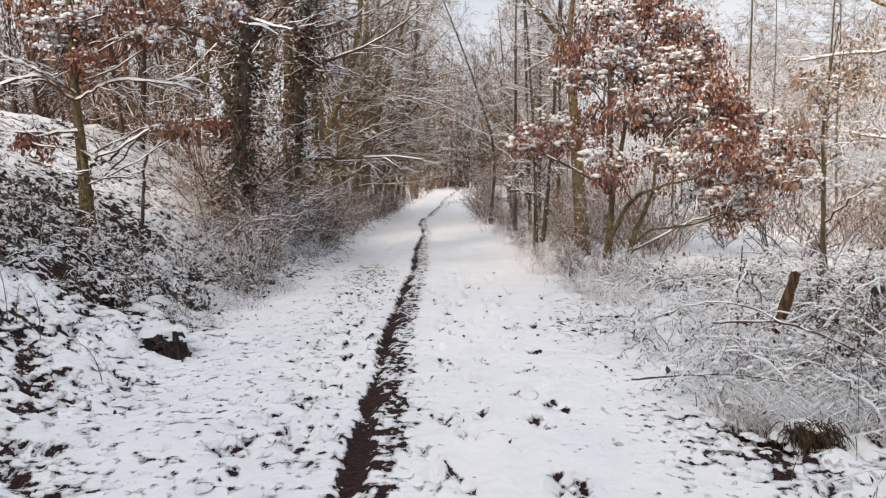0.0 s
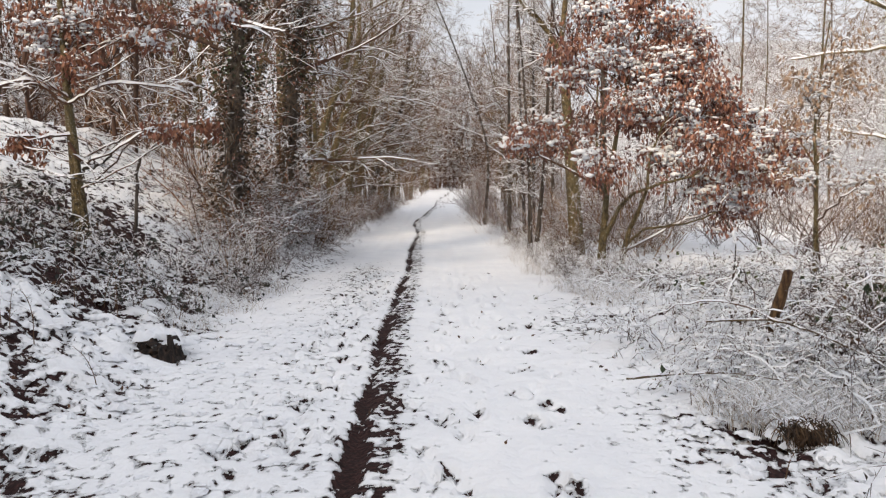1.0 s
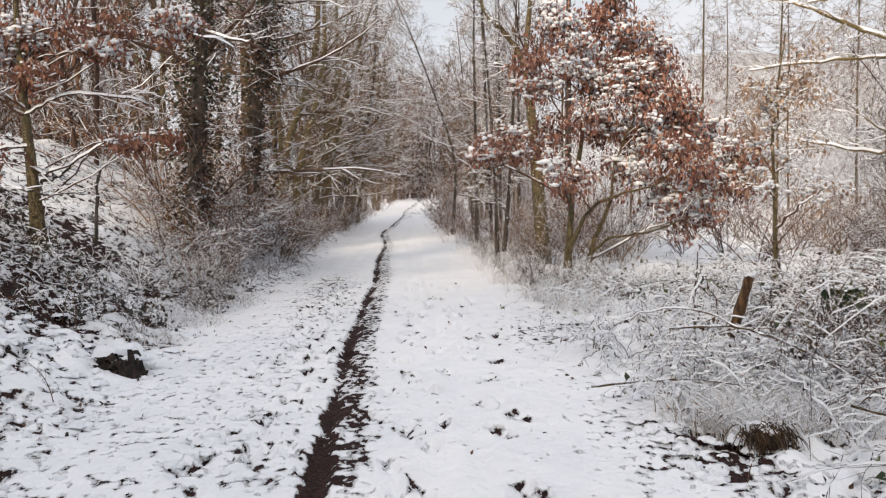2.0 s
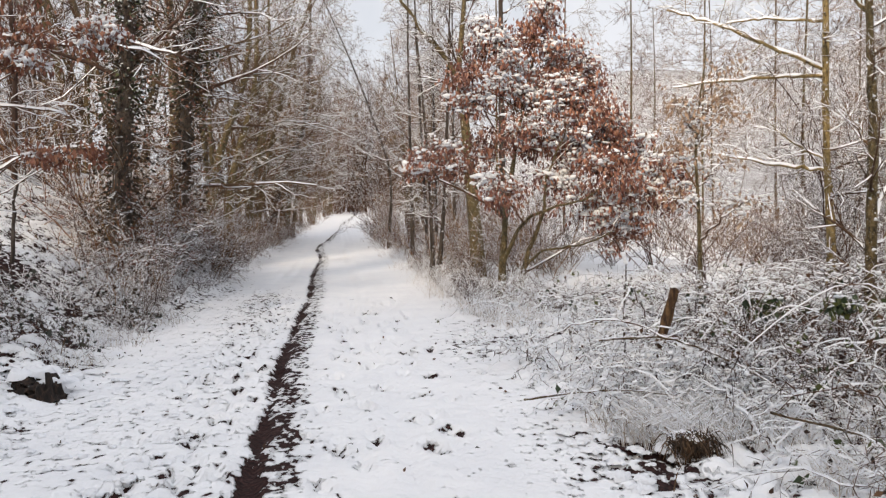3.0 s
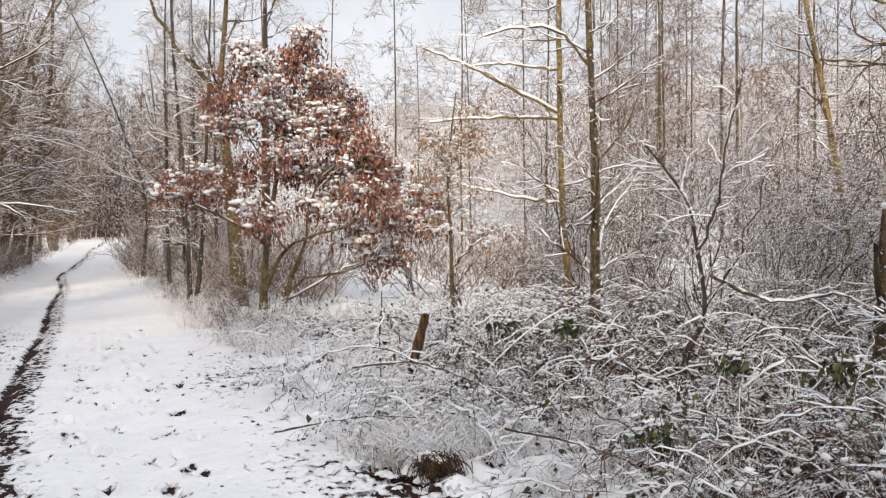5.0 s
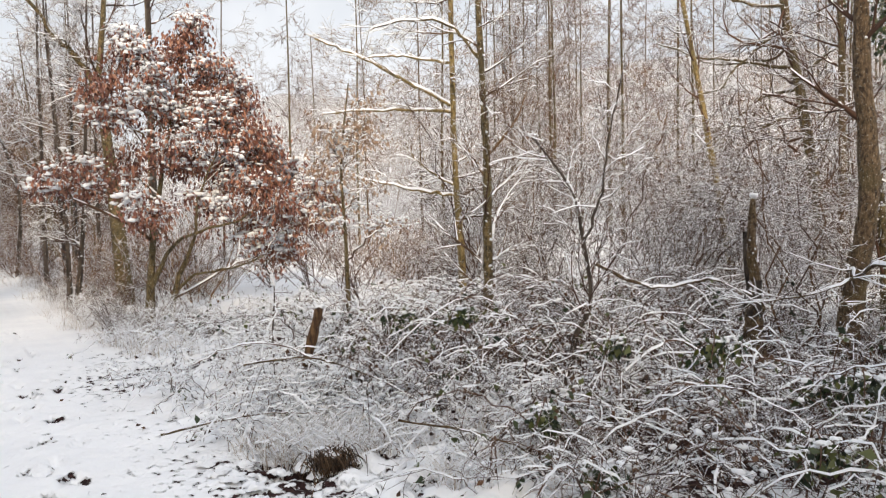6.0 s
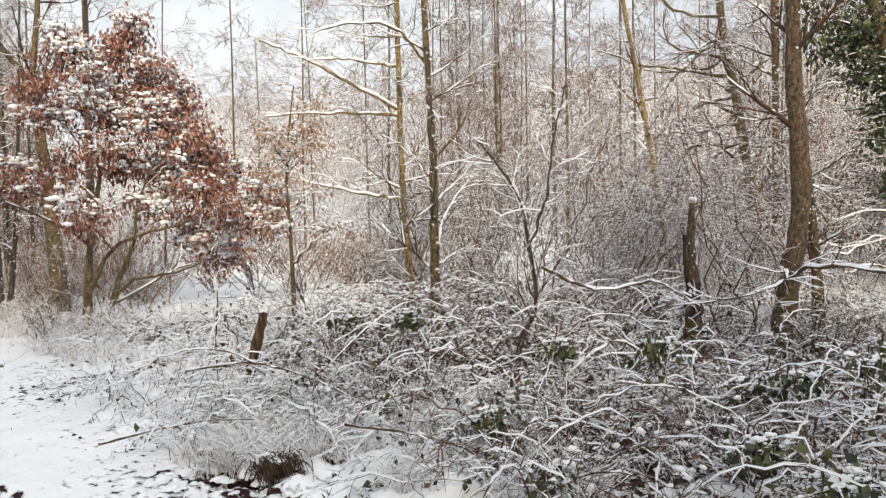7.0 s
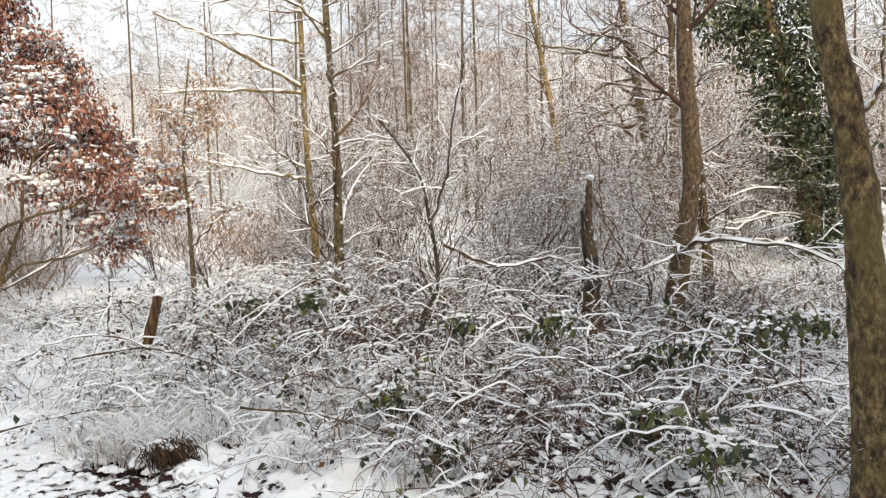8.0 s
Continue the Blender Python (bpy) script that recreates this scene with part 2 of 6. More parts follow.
def mesh_of(name, verts, faces, material, smooth=True):
    """A mesh from an (n, 3) array of places and a list of (m, 3) or (m, 4) index arrays."""
    me = bpy.data.meshes.new(name)
    verts = np.asarray(verts, np.float32)
    faces = [np.asarray(f, np.int32) for f in faces if len(f)]
    loops = np.concatenate([f.ravel() for f in faces])
    sizes = np.concatenate([np.full(len(f), f.shape[1], np.int32) for f in faces])
    starts = np.concatenate([[0], np.cumsum(sizes)[:-1]]).astype(np.int32)
    me.vertices.add(len(verts))
    me.vertices.foreach_set("co", verts.ravel())
    me.loops.add(len(loops))
    me.loops.foreach_set("vertex_index", loops)
    me.polygons.add(len(sizes))
    me.polygons.foreach_set("loop_start", starts)
    me.polygons.foreach_set("use_smooth", np.full(len(sizes), smooth))
    me.materials.append(material)
    me.update(calc_edges=True)
    me.validate()
    return me


def unit(v):
    return v / np.maximum(np.linalg.norm(v, axis=-1, keepdims=True), 1e-9)


class Pile:
    """Gathers pieces into one mesh."""

    def __init__(self):
        self.v, self.q, self.t, self.n = [], [], [], 0

    def add(self, verts, quads=None, tris=None):
        verts = np.asarray(verts).reshape(-1, 3)
        if quads is not None and len(quads):
            self.q.append(np.asarray(quads).reshape(-1, 4) + self.n)
        if tris is not None and len(tris):
            self.t.append(np.asarray(tris).reshape(-1, 3) + self.n)
        self.v.append(verts)
        self.n += len(verts)
        return self

    def tubes(self, P, R, sides=3):
        """Tapered round stems along the paths P (k, n, 3) with radii R (k, n)."""
        k, n, _ = P.shape
        T = unit(np.gradient(P, axis=1))
        steep = np.abs(T[:, :, 2]).mean(1) > 0.85
        ref = np.where(steep[:, None, None], np.array([1.0, 0, 0]), UP)
        A = unit(np.cross(T, np.broadcast_to(ref, T.shape)))
        B = np.cross(A, T)
        th = np.arange(sides) * 2 * np.pi / sides + np.pi / 2
        ring = A[:, :, None] * np.cos(th)[:, None] + B[:, :, None] * np.sin(th)[:, None]
        V = P[:, :, None] + ring * R[:, :, None, None]
        i = np.arange(k)[:, None, None] * n * sides + np.arange(n - 1)[None, :, None] * sides
        s = np.arange(sides)[None, None]
        s2 = (s + 1) % sides
        Q = np.stack([i + s, i + s2, i + sides + s2, i + sides + s], -1)
        return self.add(V, quads=Q)

    def caps(self, P, R, depth, cover=0.8, broad=1.05, gaps=0.12):
        """Snow lying along the top of the same paths, a ridge of three lines, thin on steep parts and broken by gaps."""
        k, n, _ = P.shape
        keep = rng.random(k) < cover
        P, R = P[keep], R[keep]
        k = len(P)
        if not k:
            return self
        T = unit(np.gradient(P, axis=1))
        flat = np.clip(np.hypot(T[:, :, 0], T[:, :, 1]) * 1.35 - 0.25, 0, 1)
        S = unit(np.cross(T, np.broadcast_to(UP, T.shape)))
        lump = (0.45 + 0.85 * rng.random((k, n))) * (rng.random((k, n)) > gaps)
        wide = (R * broad + depth * 0.16) * (0.3 + 0.7 * flat) * np.minimum(lump * 1.4, 1.1) * (flat > 0.02)
        high = R * (0.3 + 0.6 * (lump > 0)) + depth * flat * lump
        low = R * 0.2
        V = np.stack([P - S * wide[..., None] + UP * low[..., None], P + UP * high[..., None], P + S * wide[..., None] + UP * low[..., None]], 2)
        i = np.arange(k)[:, None, None] * n * 3 + np.arange(n - 1)[None, :, None] * 3
        s = np.arange(2)[None, None]
        Q = np.stack([i + s, i + s + 1, i + 3 + s + 1, i + 3 + s], -1)
        return self.add(V, quads=Q)

    def leaves(self, C, D, size, width=0.55, curl=0.25):
        """Curled leaf blades at C (k, 3) pointing along D (k, 3)."""
        k = len(C)
        D = unit(D)
        S = unit(np.cross(D, unit(rng.normal(size=(k, 3)))))
        N = np.cross(S, D)
        L = (size * (0.65 + 0.6 * rng.random(k)))[:, None] if np.ndim(size) == 0 else np.asarray(size)[:, None]
        c = curl * (rng.random((k, 1)) * 2 - 0.4)
        base, mid, tip = C, C + D * L * 0.5 + N * L * c * 0.35, C + D * L + N * L * c * -0.5
        l = C + D * L * 0.45 + S * L * width * 0.5 + N * L * 0.16
        r = C + D * L * 0.45 - S * L * width * 0.5 + N * L * 0.16
        V = np.stack([base, mid, tip, l, r], 1)
        i = np.arange(k)[:, None] * 5
        F = np.stack([i + [0, 1, 3], i + [1, 2, 3], i + [0, 4, 1], i + [1, 4, 2]], 1)
        return self.add(V, tris=F)

    def domes(self, C, W, H):
        """Lumps of snow with an uneven outline: C (k, 3) the middle of the underside, W width, H height."""
        k = len(C)
        g = (1 + 5 ** 0.5) / 2
        tpl = np.array([(-1, g, 0), (1, g, 0), (-1, -g, 0), (1, -g, 0), (0, -1, g), (0, 1, g), (0, -1, -g), (0, 1, -g), (g, 0, -1), (g, 0, 1), (-g, 0, -1), (-g, 0, 1)]) / (1 + g * g) ** 0.5
        tri = np.array([(0, 11, 5), (0, 5, 1), (0, 1, 7), (0, 7, 10), (0, 10, 11), (1, 5, 9), (5, 11, 4), (11, 10, 2), (10, 7, 6), (7, 1, 8),
                        (3, 9, 4), (3, 4, 2), (3, 2, 6), (3, 6, 8), (3, 8, 9), (4, 9, 5), (2, 4, 11), (6, 2, 10), (8, 6, 7), (9, 8, 1)])
        turn = np.linalg.qr(rng.normal(size=(k, 3, 3)))[0]
        V = np.einsum("ij,kjl->kil", tpl, turn) * (1 + 0.36 * rng.normal(size=(k, 12, 1)).clip(-1.5, 1.6))
        st = 0.55 + 1.1 * rng.random(k)
        size = np.stack([W * st / 2, W / st / 2, np.asarray(H)], 1)
        V = V * size[:, None] + C[:, None] + UP * (np.asarray(H) * 0.35)[:, None, None]
        return self.add(V, tris=(np.arange(k) * 12)[:, None, None] + tri[None])

    def cones(self, P, R, swell=1.35):
        """The finest twigs: three faces that run out to a point."""
        k, n, _ = P.shape
        d = unit(P[:, -1] - P[:, 0])
        ref = np.where(np.abs(d[:, 2:]) > 0.85, np.array([1.0, 0, 0]), UP)
        A = unit(np.cross(d, ref))
        B = np.cross(A, d)
        th = np.arange(3) * 2 * np.pi / 3 + np.pi / 2
        ring = P[:, :1] + (A[:, None] * np.cos(th)[:, None] + B[:, None] * np.sin(th)[:, None]) * (R[:, 0] * swell)[:, None, None]
        V = np.concatenate([ring, P[:, -1:]], 1)
        i = (np.arange(k) * 4)[:, None, None]
        return self.add(V, tris=i + np.array([(0, 1, 3), (1, 2, 3), (2, 0, 3)])[None])

    def mesh(self, name, material, smooth=True):
        faces = []
        if self.q:
            faces.append(np.concatenate(self.q))
        if self.t:
            faces.append(np.concatenate(self.t))
        return mesh_of(name, np.concatenate(self.v), faces, material, smooth)


def part(name, pile, material, parent, label="", smooth=True, kind=""):
    """Links a pile as one mesh object under a thing; the pile is in the world's places."""
    if not pile.n:
        return None
    ob = new(name, pile.mesh(name, material, smooth))
    ob.parent = parent
    root = parent if parent.parent is None else parent.parent
    if parent is root:
        ob.matrix_parent_inverse = root.matrix_world.inverted()
    return tagged(ob, label=label, kind=kind)


def thing(name, place, label, category, group="", kind=""):
    """An empty at the foot of a thing, which carries its parts."""
    ob = new(name)
    ob.empty_display_size = 0.1
    ob.location = place
    ob.matrix_world = Matrix.Translation(place)
    return tagged(ob, label=label, category=category, group=group, kind=kind)


def spline(points, n):
    """n places along a smooth line through the points."""
    p = np.asarray(points, float)
    q = np.concatenate([[2 * p[0] - p[1]], p, [2 * p[-1] - p[-2]]])
    u = np.linspace(0, len(p) - 1 - 1e-6, n)
    i = u.astype(int)
    f = (u - i)[:, None]
    a, b, c, d = q[i], q[i + 1], q[i + 2], q[i + 3]
    return 0.5 * (2 * b + (c - a) * f + (2 * a - 5 * b + 4 * c - d) * f * f + (3 * b - a - 3 * c + d) * f ** 3)


def at_of(P, u):
    """Places and tangents at the parts u (k, m) of the paths P (k, n, 3)."""
    k, n, _ = P.shape
    x = u * (n - 1 - 1e-6)
    i = x.astype(int)
    f = (x - i)[..., None]
    r = np.arange(k)[:, None]
    return P[r, i] * (1 - f) + P[r, i + 1] * f, unit(P[r, i + 1] - P[r, i]), i, f[..., 0]


def grow(P, R, per, lo, hi, angle, length, n, rise=0.3, wob=0.18, rad=0.6, taper=0.25, tipward=0.6, least=0.0022, jitter=18, rel=False):
    """Side shoots on the paths P: per of them on each, between the parts lo and hi, leaving at angle degrees."""
    k = len(P)
    u = lo + (hi - lo) * (np.arange(per)[None] + rng.random((k, per))) / per
    O, T, i, f = at_of(P, u)
    r = np.arange(k)[:, None]
    r0 = R[r, i] * (1 - f) + R[r, i + 1] * f
    O, T, u, r0 = O.reshape(-1, 3), T.reshape(-1, 3), u.ravel(), r0.ravel()
    K = len(O)
    A = unit(np.cross(T, unit(rng.normal(size=(K, 3)))))
    g = np.radians(angle + rng.normal(size=K) * jitter)[:, None]
    d = unit(T * np.cos(g) + A * np.sin(g))
    L = length * (1 - tipward * u) * (0.55 + 0.8 * rng.random(K))
    if rel:
        own = np.linalg.norm(P[:, -1] - P[:, 0], axis=1)
        L = L * np.repeat(np.clip(own / own.mean(), 0.3, 1.5), per)
    out = np.empty((K, n, 3))
    out[:, 0] = O
    step = (L / (n - 1))[:, None]
    for j in range(1, n):
        d = unit(d + UP * rise / (n - 1) + rng.normal(size=(K, 3)) * wob)
        out[:, j] = out[:, j - 1] + d * step
    rr = np.maximum(r0 * rad, least)[:, None] * np.linspace(1, taper, n)[None]
    return out, np.maximum(rr, least * 0.7)


def taper_of(n, r0, r1, power=0.8, flare=0.35):
    u = np.linspace(0, 1, n)
    return (r0 + (r1 - r0) * u ** power) * (1 + flare * np.exp(-u * n * 0.7))


def rough_trunk(pile, P, R, sides=10, knots=0.06):
    """A trunk with an uneven round."""
    k = pile.n
    pile.tubes(P[None], R[None], sides)
    v = pile.v[-1].reshape(len(P), sides, 3)
    j = 1 + knots * rng.normal(size=(len(P), sides, 1))
    pile.v[-1] = (P[:, None] + (v - P[:, None]) * j).reshape(-1, 3)
    return pile
# ---------------- the ground: one sheet from the ride to the far hill ----------------
def lattice(x, y, scale, seed):
    """Smooth value noise in 0..1 at one wavelength."""
    g = np.random.default_rng(seed).random((256, 256))
    u, v = x / scale, y / scale
    i, j = np.floor(u).astype(int), np.floor(v).astype(int)
    f, h = u - i, v - j
    f, h = f * f * (3 - 2 * f), h * h * (3 - 2 * h)
    i0, i1, j0, j1 = i % 256, (i + 1) % 256, j % 256, (j + 1) % 256
    return (g[i0, j0] * (1 - f) + g[i1, j0] * f) * (1 - h) + (g[i0, j1] * (1 - f) + g[i1, j1] * f) * h


def fbm(x, y, scale, seed, octaves=3):
    return sum(lattice(x, y, scale / 2 ** o, seed + o) / 2 ** o for o in range(octaves)) / sum(1 / 2 ** o for o in range(octaves))


def step(a, b, x):
    t = np.clip((x - a) / (b - a), 0, 1)
    return t * t * (3 - 2 * t)


def left_edge(y):
    return -2.35 + 0.25 * np.sin(y * 0.5) - 0.3 * step(4.5, 2.5, y) * -1


def bend(y):
    """How far the ride has swung to the right."""
    return 0.9 * step(32, 48, y) + 1.3 * step(48, 75, y)


def rut_line(y):
    return -0.56 - 0.035 * step(8, 4, y) + 0.05 * np.sin(y * 0.55) + 0.06 * np.sin(y * 0.21 + 1) - 0.45 * step(20, 34, y) + 0.15 * step(40, 70, y) + bend(y)


def land(x, y):
    """The lie of the land without the small relief: ride, bank and gentle far hill."""
    x, y = np.asarray(x, float), np.asarray(y, float)
    d = np.maximum(left_edge(y) - x, 0)
    bank = 0.56 * d - 0.56 * 0.5 * (1 - np.exp(-d / 0.5)) * 0.9
    bank = np.where(bank > 2.9, 2.9 + (bank - 2.9) * 0.1, bank)
    right = np.maximum(x - 9, 0)
    z = bank + 1.3 * step(0, 14, right) + 0.1 * step(2.0, 4.5, x) + 0.25 * step(10, 20, y) * step(3, 7, x)
    rr = np.hypot(x, y)
    z = z + (35 + 5 * np.sin(x * 0.045 + 1) + 3 * np.sin(x * 0.11)) * step(55, 205, rr) * step(6, 70, x) + 1.35 * step(28, 85, y) * step(14, 6, np.abs(x))
    return z


def bare_of(x, y):
    """How bare the ground is (0 all snow, 1 none) and how far the worn line is trodden."""
    big = fbm(x, y, 1.4, 40)
    side = left_edge(y)
    dens = 0.01 + 0.02 * step(9, 4, y) + 0.06 * step(18, 8, y) * step(0.1, -0.5, x) * step(side - 0.1, side + 0.6, x)
    dens = dens + (0.31 + 0.12 * step(6, 4, y)) * step(side + 0.45, side - 0.6, x) * np.clip(0.25 + 1.3 * (big - 0.15), 0, 1.2) * step(26, 14, y)
    dens = dens + (0.52 - 0.36 * step(3.2, 1.8, y)) * step(2.9, 3.8, x) * step(14, 10, np.hypot(x, y)) + 0.5 * step(20, 45, np.hypot(x, y)) * step(4, 10, x)
    for cx, cy, sx, sy, a in ((2.0, 4.5, 0.5, 0.6, 0.36), (1.3, 3.2, 0.5, 0.3, 0.16), (1.5, 8.5, 0.4, 0.6, 0.22), (2.2, 9.5, 0.7, 1.2, 0.1),
                              (-1.4, 13.5, 0.35, 1.8, 0.3), (-2.1, 3.7, 0.4, 0.3, 0.1), (-1.0, 4.2, 0.35, 0.5, 0.05), (-1.2, 10.5, 0.5, 1.5, 0.08)):
        dens = dens + a * np.exp(-((x - cx) / sx) ** 2 - ((y - cy) / sy) ** 2)
    dens = dens + 0.4 * step(side - 0.3, side - 1.2, x) * step(6.8, 8.0, y) * step(13, 11, y) * step(-6.6, -5.6, x)
    dens = dens + 0.035 * step(0.9, 1.5, x) * step(2.9, 2.5, x) * step(14, 9, y)
    c = x - rut_line(y)
    w = 0.04 + 0.02 * np.sin(y * 1.7) + 0.022 * np.sin(y * 4.3 + 2) + 0.05 * (fbm(x, y, 0.35, 61) - 0.5)
    worn = np.clip((w - np.abs(c + 0.02)) / 0.07 + 0.5, 0, 1)
    rag = step(0.26, 0.05, np.abs(c - 0.11)) * (0.36 + 0.24 * step(16, 6, y)) * np.clip(0.2 + 1.5 * fbm(x, y, 1.1, 77), 0, 1.1)
    worn = worn * (1 - 0.5 * step(18, 26, y) * step(0.4, 0.6, fbm(x, y, 1.5, 91)))
    return np.clip(np.maximum(dens, rag), 0, 1), worn


def cover_of(dens, worn):
    """The noise level above which the ground shows through."""
    p = np.clip(1 - dens, 0.001, 0.999)
    q = np.log(p / (1 - p)) / 1.7
    return 0.5 + 0.078 * q - 0.19 * worn


def spaced(lo, hi, near_lo, near_hi, fine, growth):
    """Grid lines: even and fine between near_lo and near_hi, wider and wider outside."""
    mid = list(np.arange(near_lo, near_hi, fine))
    out, s = [mid[-1]], fine
    while out[-1] < hi:
        s *= growth if s < 1.5 else 1.2
        out.append(out[-1] + s)
    back, s = [near_lo], fine
    while back[-1] > lo:
        s *= growth if s < 1.5 else 1.2
        back.append(back[-1] - s)
    return np.array(back[:0:-1] + mid + out[1:])


def build_ground():
    gx = spaced(-600, 700, -4.2, 2.7, 0.04, 1.06)
    gy = spaced(-600, 700, 3.0, 7.6, 0.04, 1.04)
    X, Y = np.meshgrid(gx, gy)
    Z = land(X, Y)
    near = step(60, 25, np.hypot(X, Y))
    dens, worn = bare_of(X, Y)
    side = left_edge(Y)
    verge = np.maximum(step(side + 0.3, side - 0.5, X), step(1.4, 2.4, X))
    lump = 0.5 * fbm(X, Y, 0.3, 21, 2) + 0.5 * fbm(X, Y, 0.12, 27, 2) - 0.5
    Z = Z + near * (0.03 * (fbm(X, Y, 0.9, 5, 2) - 0.5) + (0.03 + 0.24 * verge) * lump - 0.05 * worn)
    trod = step(-2.1, -1.7, X) * step(-0.55, -0.85, X) + 0.6 * step(-0.3, 0.0, X) * step(2.9, 2.5, X)
    Z = Z + near * (0.045 * trod + 0.05 * verge) * np.minimum(fbm(X, Y, 0.13, 33, 2) - 0.42, 0.12)
    # long shallow wheel marks
    for c, w in ((0.12, 0.09), (0.42, 0.07), (-1.45, 0.1), (-1.15, 0.08)):
        Z = Z - near * 0.014 * np.exp(-((X - c - 0.05 * np.sin(Y * 0.4)) / w) ** 2)
    # footprints along the ride
    fr = np.random.default_rng(3)
    for k in range(230):
        fx, fy = fr.choice([-1.25, -0.95, 0.15, 0.75]) + fr.normal() * 0.14, 3.0 + fr.random() * 11
        a = fr.normal() * 0.25
        m = (np.abs(X - fx) < 0.4) & (np.abs(Y - fy) < 0.4)
        u, v = (X[m] - fx) * math.cos(a) + (Y[m] - fy) * math.sin(a), -(X[m] - fx) * math.sin(a) + (Y[m] - fy) * math.cos(a)
        e = (u / 0.055) ** 2 + (v / 0.14) ** 2
        Z[m] += -0.05 * np.exp(-e ** 2) + 0.014 * np.exp(-((e - 1.9) / 0.8) ** 2)
        dens[m] = np.maximum(dens[m], 0.2 * np.exp(-e ** 2) + 0.36 * np.exp(-((u / 0.04) ** 2 + ((v - 0.1) / 0.03) ** 2)) * (fr.random() < 0.55))
    nx, ny = len(gx), len(gy)
    i = (np.arange(ny - 1)[:, None] * nx + np.arange(nx - 1)[None]).ravel()
    Q = np.stack([i, i + 1, i + nx + 1, i + nx], 1)
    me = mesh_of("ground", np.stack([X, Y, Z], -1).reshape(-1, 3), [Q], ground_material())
    at = me.attributes.new("cover", "FLOAT", "POINT")
    # the snow lies on the lumps and lets the litter show in the hollows between them
    hollow = near * (0.3 * verge + 0.08) * lump
    at.data.foreach_set("value", (cover_of(dens, worn) + hollow).astype(np.float32).ravel())
    tagged(new("ground", me), "snow-covered woodland ride with a dark muddy worn line and a littered bank", "ground", kind="structure")


build_ground()


def on_land(x, y):
    return float(land(x, y))


# ---------------- trees ----------------
def snow_flecks(root, P, R, count):
    """Crumbs of snow caught on the bark of a trunk."""
    C, T, i, f = at_of(P[None], rng.random((1, count)) ** 1.3 * 0.85)
    a = rng.random(count) * 2 * np.pi
    a = a + 0.9 * np.sin(a - 2.6)
    g = np.array([noise.noise(Vector(p) * 3.0) for p in C[0]])
    C = C[0] + np.stack([np.cos(a), np.sin(a), 0 * a], 1) * (R[i[0]] * 0.97)[:, None]
    C, W = C[g > -0.05], rng.uniform(0.01, 0.034, count)[g > -0.05]
    part("snow_flecks", Pile().domes(C, W, W * 0.5), SNOW, root, "crumbs of snow caught on the bark", kind="stuff")


